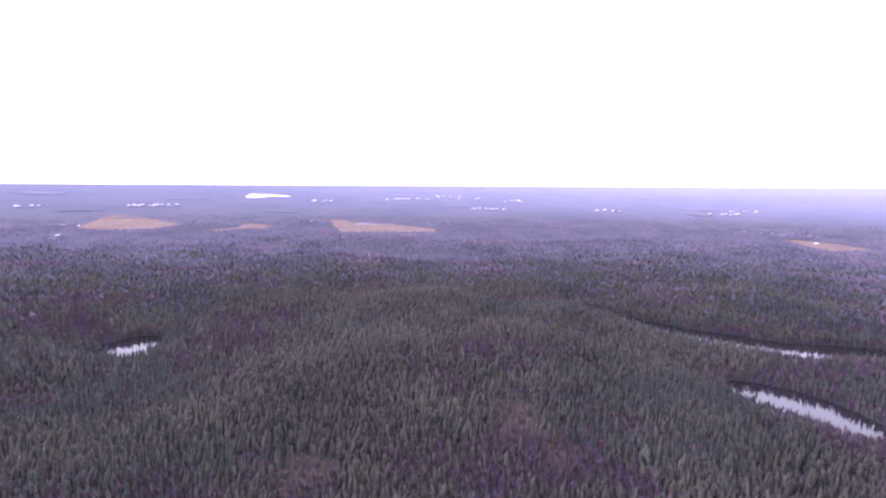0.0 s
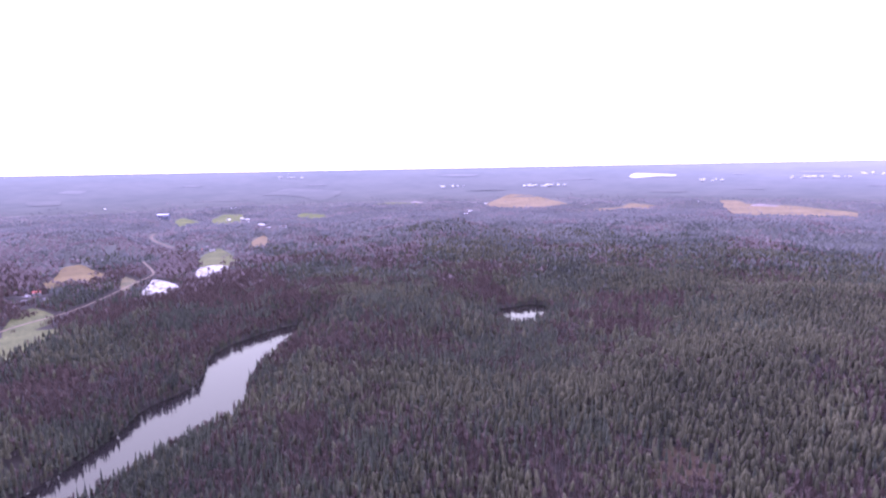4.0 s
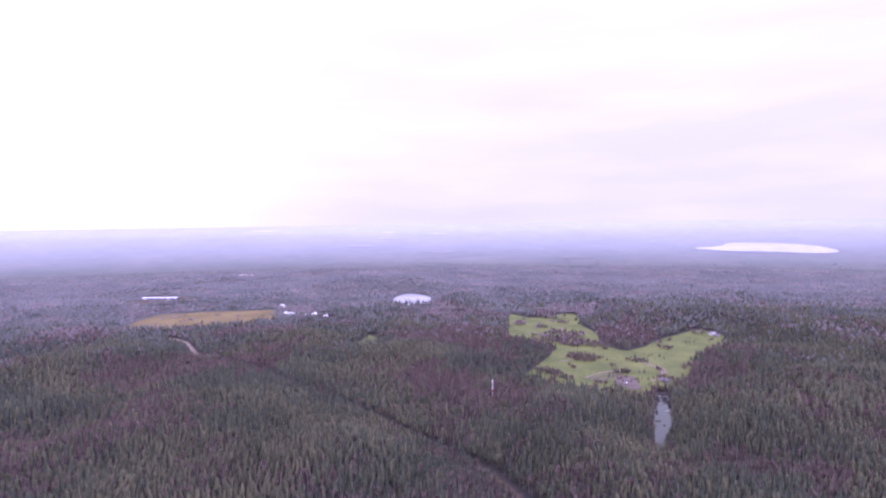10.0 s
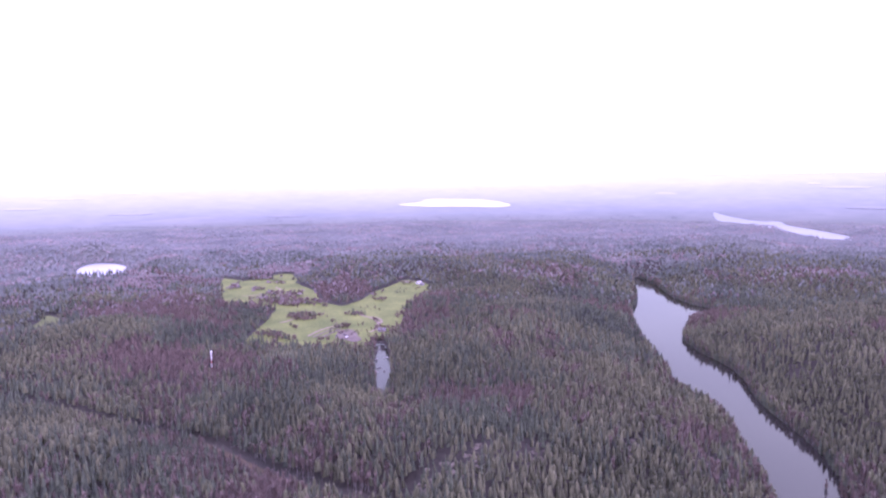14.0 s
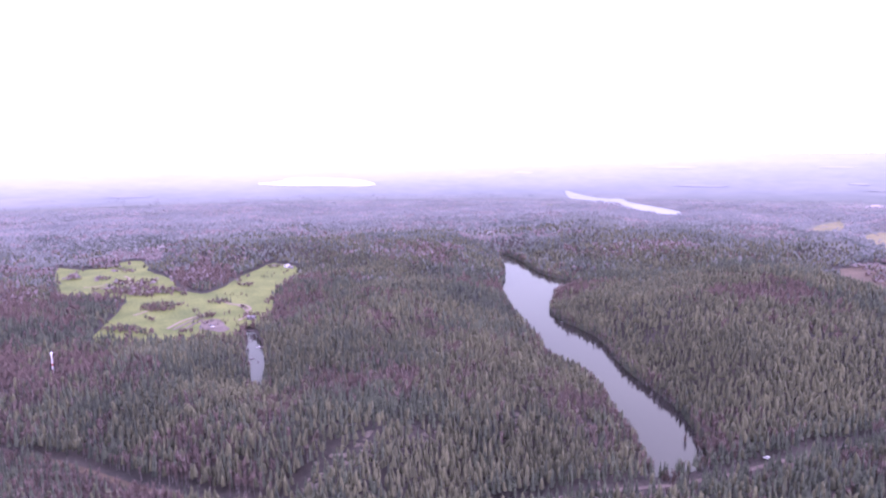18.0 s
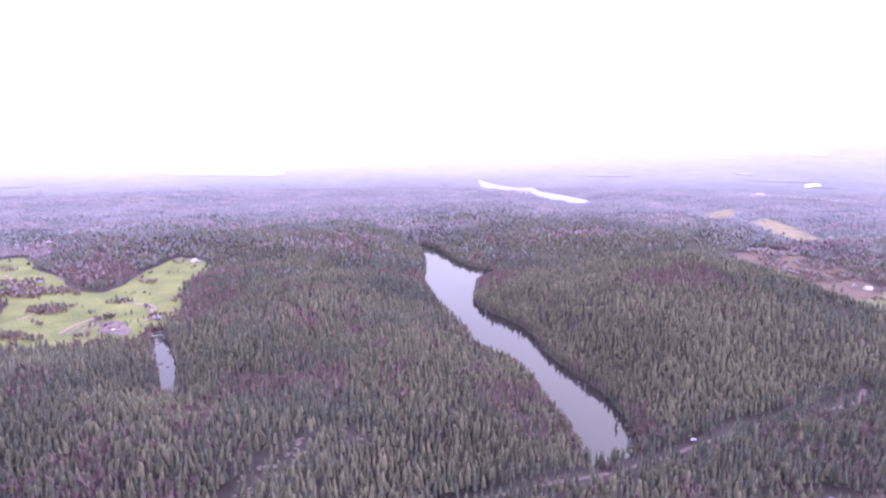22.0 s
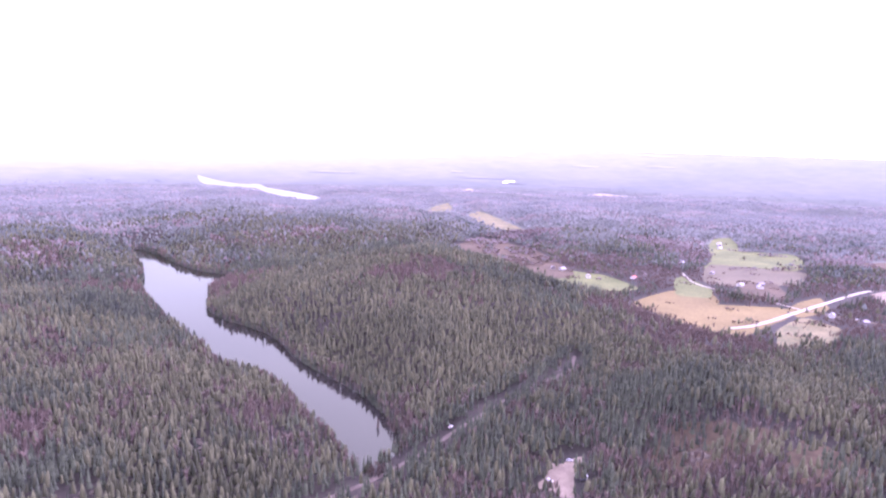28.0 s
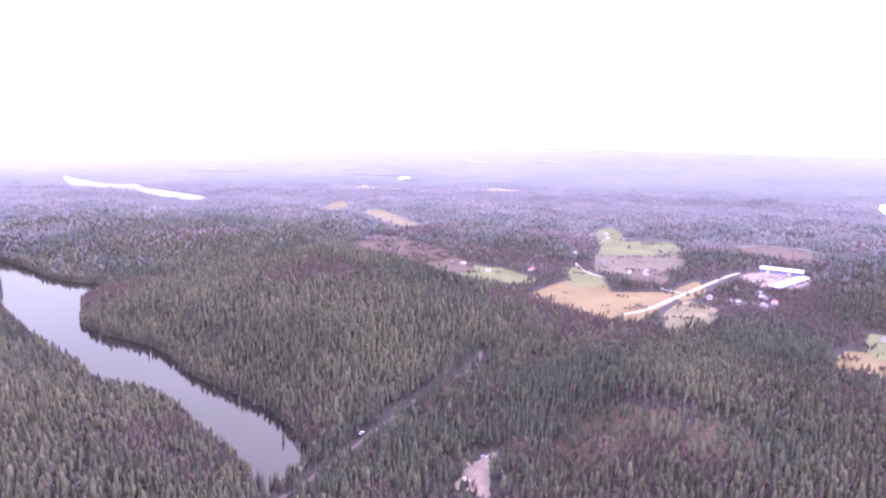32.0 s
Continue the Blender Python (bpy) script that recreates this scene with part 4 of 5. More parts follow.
def stand_kind(x, y, rng):
    """Which tree grows where: spruce in the hollows, pine on the rocky hills, birch in between."""
    n = len(x)
    a = wave(x, y, 330.0, 21) + 0.5 * wave(x, y, 110.0, 22) + rng.normal(0, 0.5, n)
    b = wave(x, y, 240.0, 31) + 0.6 * wave(x, y, 75.0, 32) + rng.normal(0, 0.38, n)
    hill = np.zeros(n)
    for hx, hy, hr, hh in HILLS:
        hill += np.exp(-((x - hx) ** 2 + (y - hy) ** 2) / (hr * hr))
    kind = np.where(a + 0.9 * hill > 0.12, 1, 0)
    vale = np.exp(-(((x + 560) / 420) ** 2 + ((y + 850) / 520) ** 2)) + np.exp(-(((x + 1150) / 500) ** 2 + ((y - 600) / 500) ** 2)) + 0.6 * np.exp(-((x - 900) ** 2 + (y + 620) ** 2) / 330 ** 2) + 0.26 * np.exp(-((x - 60) ** 2 + (y - 560) ** 2) / 520 ** 2)
    kind = np.where(b + 1.1 * vale - 0.5 * np.minimum(hill, 1.2) > 0.34, 2, kind)
    return kind


def grow():
    rng = np.random.RandomState(11)
    store = {0: [], 1: [], 2: [], 3: []}
    for r0, r1, gap, level, tall in BANDS:
        g = np.arange(-r1 - 260, r1 + 260, gap)
        x, y = [q.ravel() for q in np.meshgrid(g, g)]
        x = x + rng.uniform(-0.45, 0.45, x.shape) * gap
        y = y + rng.uniform(-0.45, 0.45, y.shape) * gap
        r = np.hypot(x, y)
        fray = 90.0 * wave(x, y, 260.0, 71) + np.where(r > 1500, 2.6, 1.6) * rng.uniform(-170, 170, x.shape)
        rf = r + np.where(r > 900, fray, 0)
        sel = (rf >= r0) & (rf < r1)
        # nothing looks towards the south-east wedge: only a thin wood stands there
        head = np.degrees(np.arctan2(-x, y)) % 360
        sel &= ~((head > 288) & (head < 318) & (rng.uniform(0, 1, x.shape) < 0.65))
        x, y = x[sel], y[sel]
        dl, do = lake_distance(x, y), open_distance(x, y)
        edge = 2.0 if level < 2 else gap * 0.3
        free = np.where(road_distance(x, y) > 4, do + np.minimum(15.0 * wave(x, y, 30.0, 81), 19) - 2, do)
        for road, side in ((ROAD_P[0], 7), (ROAD_P[4], 3), (ROAD_P[5], 5), (ROAD_P[-1], 5)):
            for back in (0.985, 0.97, 0.955):
                free = np.minimum(free, along(road * back, x, y) - side)
        scrub = np.zeros(x.shape, bool)
        for kx, ky, ka, kb in SCRUB:
            scrub |= ((x - kx) / ka) ** 2 + ((y - ky) / kb) ** 2 < 0.6 + 0.5 * wave(x, y, 40.0, 61)
        scrub |= (do < -7) & (np.hypot(x, y) > 520) & (wave(x, y, 52.0, 91) > 0.8)
        keep = (dl > (0.0 if level < 2 else 1.0)) & ((free > edge) | scrub)
        if r1 > 1250:
            for k in (1.015, 1.035, 1.055, 1.075):
                keep &= lake_distance(x * k, y * k) > -1
        gap_way = along(GAP, x, y)
        keep &= gap_way > np.where(x < 430, 8.5, 6.5)
        corridor = along(ROAD_P[3], x, y)
        keep &= corridor > np.where(x > -45, 5.6, 4.6)
        for hx, hy, reach in SPOTS:
            back = 1 - 24.0 / math.hypot(hx, hy)
            keep &= along([(hx, hy), (hx * back, hy * back)], x, y) > reach
        for kx, ky, ka, kb in ROCKS:
            inside = ((x - kx) / ka) ** 2 + ((y - ky) / kb) ** 2
            keep &= ~((inside < 1) & (rng.uniform(0, 1, x.shape) < 0.68))
        for kx, ky, ka, kb in SPARSE:
            keep &= ~((((x - kx) / ka) ** 2 + ((y - ky) / kb) ** 2 < 1) & (rng.uniform(0, 1, x.shape) < 0.5))
        thin = wave(x, y, 150.0, 41) + wave(x, y, 60.0, 42)
        keep &= ~((thin > 1.25) & (rng.uniform(0, 1, x.shape) < 0.6))
        corridor = corridor[keep]
        x, y, dl, do, scrub = x[keep], y[keep], dl[keep], do[keep], scrub[keep]
        z = terrain(x, y, dl, do)
        kind = stand_kind(x, y, rng)
        kind = np.where((corridor < 18) & (rng.uniform(0, 1, x.shape) < 0.7), 0, kind)
        kind = np.where((dl < 9) & (rng.uniform(0, 1, x.shape) < 0.3), 2, kind)
        kind = np.where(scrub & (do < 0) & (rng.uniform(0, 1, x.shape) < 0.8), 2, kind)
        h = tall * np.where(scrub & (do < 0), 0.62, 1.0) * np.clip(rng.normal(1.0, 0.16, x.shape) + 0.12 * wave(x, y, 200.0, 51), 0.45, 1.5)
        if level == 2:
            h *= 0.84 if gap < 14 else 0.66
        h = np.where(kind == 2, h * (1 - 0.35 * np.exp(-(((x + 560) / 400) ** 2 + ((y + 850) / 500) ** 2))), h)
        for k, name in enumerate(("spruce", "pine", "birch")):
            hh = h * (1.08, 0.92, 0.95)[k]
            for v in range(4):
                s = np.nonzero((kind == k) & (np.arange(len(x)) % 4 == v))[0]
                tv, tf, tm = tree_template(name, level, 100 * k + 10 * level + v)
                wide = rng.uniform(0.75, 1.3, len(s)) * (1.0, 1.0, 1.0, 1.0)[v]
                thick = scrub[s] & (do[s] < 0)
                wide = np.where(thick, wide * 1.9, wide)
                if level == 2:
                    wide = wide * gap / 4.8
                elif level == 1:
                    wide = wide * 1.12
                # distant crowns use the materials with haze in their colour
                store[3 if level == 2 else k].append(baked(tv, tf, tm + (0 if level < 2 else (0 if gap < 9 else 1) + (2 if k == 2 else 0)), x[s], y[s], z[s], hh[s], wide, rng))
    # close rows of trees along the nearer shores
    for key in ("long_lake", "sheltered_lake", "wood_pond", "kettle_pond", "dark_channel"):
        p = LAKE_P[key]
        q = np.roll(p, -1, 0)
        pts = []
        for a, b in zip(p, q):
            n = max(int(np.linalg.norm(b - a) / 1.5), 1)
            pts += [a + (b - a) * (i + rng.uniform(0, 1)) / n for i in range(n)]
        pts = np.array(pts) + rng.normal(0, 1.6, (len(pts), 2))
        d = lake_distance(pts[:, 0], pts[:, 1])
        o = open_distance(pts[:, 0], pts[:, 1])
        ok = (d > -1.0) & (o > 3)
        x, y, d, o = pts[ok, 0], pts[ok, 1], d[ok], o[ok]
        z = np.maximum(terrain(x, y, d, o), 0.05) - 0.3
        h = rng.uniform(5, 14, len(x))
        pick = rng.choice(3, len(x), p=[0.5, 0.25, 0.25])
        for k, name in enumerate(("spruce", "pine", "birch")):
            s = np.nonzero(pick == k)[0]
            tv, tf, tm = tree_template(name, -1, 700 + k)
            tv = tv * np.array([1, 1, 1.12]) - np.array([0, 0, 0.12])
            store[k].append(baked(tv, tf, tm, x[s], y[s], z[s], h[s], rng.uniform(1.0, 1.35, len(s)), rng))
    names = ("spruce_forest", "pine_forest", "birch_wood", "hazed_distant_woods")
    labels = ("dense dark green spruce forest covering the hills", "olive green pine forest on the rocky rises", "bare purplish brown birch woods among the conifers", "mixed woods on the distant hills, paled in colour for haze")
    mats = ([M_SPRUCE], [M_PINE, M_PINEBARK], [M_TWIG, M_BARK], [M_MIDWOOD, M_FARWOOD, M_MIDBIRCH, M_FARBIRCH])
    for k in range(4):
        n, vs, fs, ms = 0, [], [], []
        for v, f, m in store[k]:
            vs.append(v)
            fs.append(f + n)
            ms.append(m)
            n += len(v)
        ob = mesh_object(names[k], np.vstack(vs), np.vstack(fs), mats[k], np.concatenate(ms), smoothed=k != 2)
        tagged(ob, labels[k], "forest", kind="stuff")


grow()


# ---- single things ----
def part(name, bm, mat, parent, label=""):
    """Links a bmesh as one mesh object under a thing or a part."""
    me = bpy.data.meshes.new(name)
    bm.to_mesh(me)
    bm.free()
    for m in (mat if isinstance(mat, (list, tuple)) else [mat]):
        me.materials.append(m)
    ob = new(name, me)
    ob.parent = parent
    if label:
        tagged(ob, label)
    return ob


def box(x0, y0, z0, x1, y1, z1, bevel=0.0, bm=None):
    bm = bm or bmesh.new()
    v = [bm.verts.new((x, y, z)) for z in (z0, z1) for x, y in ((x0, y0), (x1, y0), (x1, y1), (x0, y1))]
    fs = [bm.faces.new([v[i] for i in q]) for q in ((3, 2, 1, 0), (4, 5, 6, 7), (0, 1, 5, 4), (1, 2, 6, 5), (2, 3, 7, 6), (3, 0, 4, 7))]
    if bevel:
        bmesh.ops.bevel(bm, geom=list({e for f in fs for e in f.edges}), offset=bevel, segments=1, affect='EDGES')
    return bm


def prism(profile, x0, x1, bm=None):
    """A profile in y and z drawn out along x."""
    bm = bm or bmesh.new()
    a = [bm.verts.new((x0, y, z)) for y, z in profile]
    b = [bm.verts.new((x1, y, z)) for y, z in profile]
    n = len(profile)
    bm.faces.new(a[::-1])
    bm.faces.new(b)
    for k in range(n):
        bm.faces.new((a[k], a[(k + 1) % n], b[(k + 1) % n], b[k]))
    bmesh.ops.recalc_face_normals(bm, faces=bm.faces[:])
    return bm


def tube(r0, r1, z0, z1, sides=8, x=0.0, y=0.0, bm=None):
    bm = bm or bmesh.new()
    m = Matrix.Translation((x, y, (z0 + z1) / 2))
    bmesh.ops.create_cone(bm, cap_ends=True, segments=sides, radius1=r0, radius2=r1, depth=z1 - z0, matrix=m)
    return bm


M_WHITEWALL = material("white_painted_boards", (0.42, 0.41, 0.40), (0.62, 0.61, 0.59), 0.2, 3.0, rough=0.7)
M_GREYWALL = material("weathered_grey_boards", (0.16, 0.14, 0.14), (0.30, 0.27, 0.26), 0.2, 3.0, rough=0.85)
M_REDWALL = material("falun_red_boards", (0.16, 0.045, 0.035), (0.28, 0.09, 0.07), 0.2, 3.0, rough=0.85)
M_WHITEROOF = material("pale_wet_sheet_roof", (0.55, 0.55, 0.57), (0.80, 0.80, 0.82), 0.1, 1.0, rough=0.3, spec=0.5)
M_GREYROOF = material("grey_sheet_roof", (0.20, 0.19, 0.19), (0.36, 0.35, 0.35), 0.2, 2.0, rough=0.45)
M_DARKROOF = material("dark_felt_roof", (0.10, 0.09, 0.10), (0.20, 0.18, 0.19), 0.2, 2.0, rough=0.5)
M_REDROOF = material("red_tile_roof", (0.36, 0.09, 0.06), (0.55, 0.17, 0.12), 0.2, 2.0, rough=0.5)
M_GLASS = material("dark_window_glass", (0.03, 0.03, 0.04), (0.06, 0.06, 0.08), 0.2, 2.0, rough=0.08, spec=0.6)
M_BRICK = material("chimney_brick", (0.20, 0.10, 0.08), (0.32, 0.18, 0.14), 0.5, 5.0)
M_BLUEWALL = material("blue_grey_hall_cladding", (0.13, 0.15, 0.24), (0.20, 0.23, 0.34), 0.1, 2.0, rough=0.5)
M_REDPAINT = material("red_mast_paint", (0.42, 0.06, 0.04), (0.58, 0.12, 0.08), 0.3, 3.0, rough=0.5)
M_WHITEPAINT = material("white_mast_paint", (0.66, 0.65, 0.65), (0.82, 0.81, 0.81), 0.3, 3.0, rough=0.5)
M_CARWHITE = material("white_car_paint", (0.72, 0.72, 0.72), (0.84, 0.84, 0.84), 0.3, 3.0, rough=0.2, spec=0.6)
M_CARDARK = material("dark_car_paint", (0.05, 0.05, 0.06), (0.10, 0.10, 0.12), 0.3, 3.0, rough=0.2, spec=0.6)
M_CARSILVER = material("silver_car_paint", (0.35, 0.35, 0.37), (0.50, 0.50, 0.52), 0.3, 3.0, rough=0.25, spec=0.6)
M_TYRE = material("black_rubber", (0.02, 0.02, 0.02), (0.045, 0.045, 0.045), 1.0, 8.0)
M_WOOD = material("grey_weathered_wood", (0.14, 0.12, 0.11), (0.28, 0.25, 0.23), 0.3, 4.0)
M_CRATE = material("mixed_yard_stock", (0.20, 0.17, 0.18), (0.55, 0.50, 0.52), 0.15, 2.0, per_object=0.8)


def height_at(x, y):
    return float(terrain(np.array([float(x)]), np.array([float(y)]))[0])


def house(label, group, turn, length, width, wall, rise, m_wall, m_roof, detail=True):
    """A gabled house: walls, two roof slopes, chimney, door and windows."""
    root = new("house")
    tagged(root, label, "house", group)
    w, l = width / 2, length / 2
    part("wall", prism([(-w, -0.6), (w, -0.6), (w, wall), (0, wall + rise), (-w, wall)], -l, l), m_wall, root)
    for s in (-1, 1):
        e, t = 0.5, 0.22
        slope = rise / w
        part("roof", prism([(0, wall + rise + 0.05), (s * (w + e), wall - slope * e + 0.05), (s * (w + e), wall - slope * e + 0.05 + t), (0, wall + rise + 0.05 + t)], -l - e, l + e), m_roof, root)
    part("chimney", box(l * 0.2 - 0.45, -0.4, wall + rise * 0.6, l * 0.2 + 0.45, 0.4, wall + rise + 1.1, 0.05), M_BRICK, root)
    part("door", box(-0.5, -w - 0.06, 0, 0.5, -w + 0.02, 2.1, 0.02), M_WOOD, root)
    spots = [(-l * 0.65, -1), (l * 0.65, -1), (-l * 0.55, 1), (l * 0.05, 1), (l * 0.6, 1)] if detail else [(-l * 0.5, -1), (l * 0.5, 1)]
    for wx, s in spots:
        pane = part("window", box(wx - 0.6, s * w - 0.05, 0.95, wx + 0.6, s * w + 0.05, 2.25, 0.02), M_GLASS, root)
        part("frame", box(wx - 0.72, s * w - 0.03, 0.83, wx + 0.72, s * w + 0.03, 0.94), M_WHITEPAINT, pane)
    if detail:
        part("porch", box(-1.5, -w - 1.6, 0, 1.5, -w - 0.07, 0.25, 0.03), M_WOOD, root)
        for s in (-1, 1):
            part("gable_window", box(s * l - 0.04, -0.5, wall + 0.2, s * l + 0.04, 0.5, wall + 1.3), M_GLASS, root)
    return root


LOOKS = {"white": (M_WHITEWALL, M_GREYROOF, "white wooden house with a grey sheet roof"), "red": (M_WHITEWALL, M_REDROOF, "white house with a bright red roof"), "grey": (M_GREYWALL, M_DARKROOF, "weathered grey farm building with a dark roof")}
rng = random.Random(5)
for hx, hy, turn, look_key in NEAR_HOUSES:
    mw, mr, lab = LOOKS[look_key]
    ob = house(lab, "houses of the valley", turn, rng.uniform(8.5, 12), rng.uniform(6.2, 7.6), rng.uniform(2.9, 3.9), rng.uniform(2.0, 2.8), mw, mr)
    ob.matrix_world = pose(hx, hy, GROUND_Z + 0.2, 0, 0, turn)
far_house = house("distant white house among the woods", "distant houses", 0, 20, 10, 4.5, 3.0, M_WHITEWALL, M_WHITEROOF, False)
far_house.matrix_world = pose(FAR_HOUSES[0][0], FAR_HOUSES[0][1], height_at(*FAR_HOUSES[0]), 0, 0, 20) @ Matrix.Scale(0.9, 4)
for k, (hx, hy) in enumerate(FAR_HOUSES[1:]):
    c = copy_thing(far_house, Matrix.Identity(4))
    c.matrix_basis = pose(hx, hy, height_at(hx, hy) + 0.3, 0, 0, rng.uniform(0, 180)) @ Matrix.Scale(rng.uniform(0.6, 0.95), 4)
for cx, cy in CLUSTERS:
    out = Vector((cx, cy)).normalized()
    for k in range(7):
        s = rng.uniform(-85, 85)
        d = rng.uniform(-25, 25)
        hx, hy = cx - out.y * s + out.x * d, cy + out.x * s + out.y * d
        c = copy_thing(far_house, Matrix.Identity(4))
        tagged(c, "tiny white house of a distant village", "house", "distant village houses")
        c.matrix_basis = pose(hx, hy, float(rim(np.array([hx]), np.array([hy]))[0]) + GROUND_Z + 7, 0, 0, rng.uniform(0, 180)) @ Matrix.Scale(rng.uniform(0.7, 1.2), 4)


def hall(label, x, y, turn, length, width, wall, rise, bays):
    """A long industrial hall with a pale roof, bay doors and a strip of windows."""
    root = new("industrial_hall")
    tagged(root, label, "hall", "industrial halls")
    w, l = width / 2, length / 2
    part("wall", prism([(-w, -0.5), (w, -0.5), (w, wall), (0, wall + rise), (-w, wall)], -l, l), M_BLUEWALL, root)
    for s in (-1, 1):
        sl = rise / w
        part("roof", prism([(0, wall + rise + 0.06), (s * (w + 0.8), wall - sl * 0.8 + 0.06), (s * (w + 0.8), wall - sl * 0.8 + 0.4), (0, wall + rise + 0.4)], -l - 0.8, l + 0.8), M_WHITEROOF, root)
    part("ridge_cap", box(-l - 0.8, -0.35, wall + rise + 0.38, l + 0.8, 0.35, wall + rise + 0.58, 0.05), M_WHITEPAINT, root)
    for s in (-1, 1):
        part("gutter", box(-l - 0.8, s * (w + 0.9) - 0.15, wall - 0.35, l + 0.8, s * (w + 0.9) + 0.15, wall - 0.1), M_DARKROOF, root)
    for k in range(bays):
        bx = -l + (k + 0.5) * length / bays
        for s in (-1, 1):
            d = part("bay_door", box(bx - 2.2, s * w - 0.08, 0.2, bx + 2.2, s * w + 0.08, 4.2, 0.03), M_WHITEPAINT if k % 4 == 1 else M_BLUEWALL, root)
            part("panel_joint", box(bx - 2.2, s * w - 0.12, 2.1, bx + 2.2, s * w + 0.12, 2.2), M_DARKROOF, d)
            part("window", box(bx - 2.6, s * w - 0.06, 4.7, bx + 2.6, s * w + 0.06, 5.7), M_GLASS, root)
    for k in range(max(bays // 2, 2)):
        vx = -l + (k + 0.5) * length / max(bays // 2, 2)
        part("roof_vent", tube(0.5, 0.5, wall + rise + 0.4, wall + rise + 1.5, 8, vx), M_DARKROOF, root)
    root.matrix_world = pose(x, y, GROUND_Z + 0.6, 0, 0, turn)
    return root


hall("long white-roofed industrial hall beside a pale yard", -897, -806, 125, 68, 26, 7.0, 2.6, 8)
hall("low white-roofed warehouse along the yard", -820, -726, 19.4, 128, 15, 5.5, 1.8, 12)
hall("tall pale works building far down the valley", -2390, 1349, 30, 48, 20, 17, 3, 5)

hall("long low white shed on a distant moor", 2075, 40, 65, 110, 14, 5, 1.6, 6)


def stack(x, y, turn, kind):
    """A pile of yard stock: a slatted stack on runners, or a container with ribs."""
    root = new("yard_stack" if kind else "container")
    tagged(root, "stacked pale building stock on runners" if kind else "weathered steel container in the yard", "stack" if kind else "container", "yard stock")
    l, h = (5.0, 2.2) if kind else (6.1, 2.6)
    part("load" if kind else "body", box(-l / 2, -1.2, 0.2, l / 2, 1.2, h, 0.06), M_CRATE, root)
    for k in range(4):
        rx = -l / 2 + (k + 0.5) * l / 4
        part("strap" if kind else "rib", box(rx - 0.12, -1.26, 0.2, rx + 0.12, 1.26, h + 0.06), M_WOOD, root)
    for s in (-0.8, 0.8):
        part("runner", box(-l / 2, s - 0.12, 0, l / 2, s + 0.12, 0.2), M_WOOD, root)
    root.matrix_world = pose(x, y, GROUND_Z + 0.95, 0, 0, turn)


for k in range(34):
    u, v = rng.uniform(0.05, 0.95), rng.uniform(0.1, 0.9)
    px = -783 + u * (-850 + 783) + v * (-780 + 735)
    py = -768 + u * (-735 + 768) + v * (-770 + 735) - 10
    stack(px - 10, py - 8, 20 + rng.choice([0, 90]) + rng.uniform(-6, 6), k % 3)


def car(label, x, y, z, turn, paint, van=False):
    root = new("car")
    tagged(root, label, "car", "parked cars")
    h = 2.0 if van else 1.45
    body = part("body", prism([(-0.86, 0.28), (0.86, 0.28), (0.88, 0.72), (0.80, 0.88), (-0.80, 0.88), (-0.88, 0.72)], -2.2, 2.2), paint, root)
    prof = [(-2.1 if van else -1.6, 0.88), (1.5 if van else 1.1, 0.88), (1.0 if van else 0.5, h), (-2.0 if van else -1.1, h)]
    bm = bmesh.new()
    a = [bm.verts.new((px, -0.72, pz)) for px, pz in prof]
    b = [bm.verts.new((px, 0.72, pz)) for px, pz in prof]
    bm.faces.new(a)
    bm.faces.new(b[::-1])
    for k in range(4):
        bm.faces.new((a[k], b[k], b[(k + 1) % 4], a[(k + 1) % 4]))
    bmesh.ops.recalc_face_normals(bm, faces=bm.faces[:])
    part("windows", bm, M_GLASS, root)
    part("roof", box(prof[3][0], -0.73, h - 0.03, prof[2][0], 0.73, h + 0.05, 0.03), paint, root)
    part("bonnet", box(1.15, -0.78, 0.85, 2.15, 0.78, 0.93, 0.03), paint, root)
    for wx in (-1.35, 1.35):
        for wy in (-0.8, 0.8):
            bm = bmesh.new()
            bmesh.ops.create_cone(bm, cap_ends=True, segments=10, radius1=0.33, radius2=0.33, depth=0.22, matrix=Matrix.Translation((wx, wy, 0.33)) @ Matrix.Rotation(radians(90), 4, 'X'))
            part("wheel", bm, M_TYRE, root)
    for wy in (-0.6, 0.6):
        part("headlight", box(2.17, wy - 0.2, 0.6, 2.23, wy + 0.2, 0.76, 0.01), M_WHITEPAINT, root)
        part("tail_light", box(-2.23, wy - 0.15, 0.6, -2.17, wy + 0.15, 0.78, 0.01), M_REDPAINT, root)
    root.matrix_world = pose(x, y, z, 0, 0, turn)


PARK_Z = GROUND_Z + 0.96
car("white car parked on the gravel place", -109, -367, PARK_Z, 150, M_CARSILVER)
car("white van parked at the gravel's edge", -111, -346, PARK_Z, 170, M_CARWHITE, True)
car("dark car parked beside a white van", -109, -342, PARK_Z, 172, M_CARDARK)
car("white car parked under the trees", -86, -344, PARK_Z, 130, M_CARWHITE)
car("white car on the narrow lake road", -36, -427, GROUND_Z + 1.2, 220, M_CARWHITE)
car("white van by the side road", -640, -671, GROUND_Z + 1.2, 120, M_CARWHITE, True)
for k, (cx, cy) in enumerate(((-770, -715), (-790, -722), (-812, -770), (-835, -775), (-640, -700), (612, -540), (603, -536), (625, -545), (618, -530))):
    car("parked car on a pale yard", cx, cy, GROUND_Z + 1.0, rng.uniform(0, 360), (M_CARWHITE, M_CARSILVER, M_CARDARK)[k % 3])


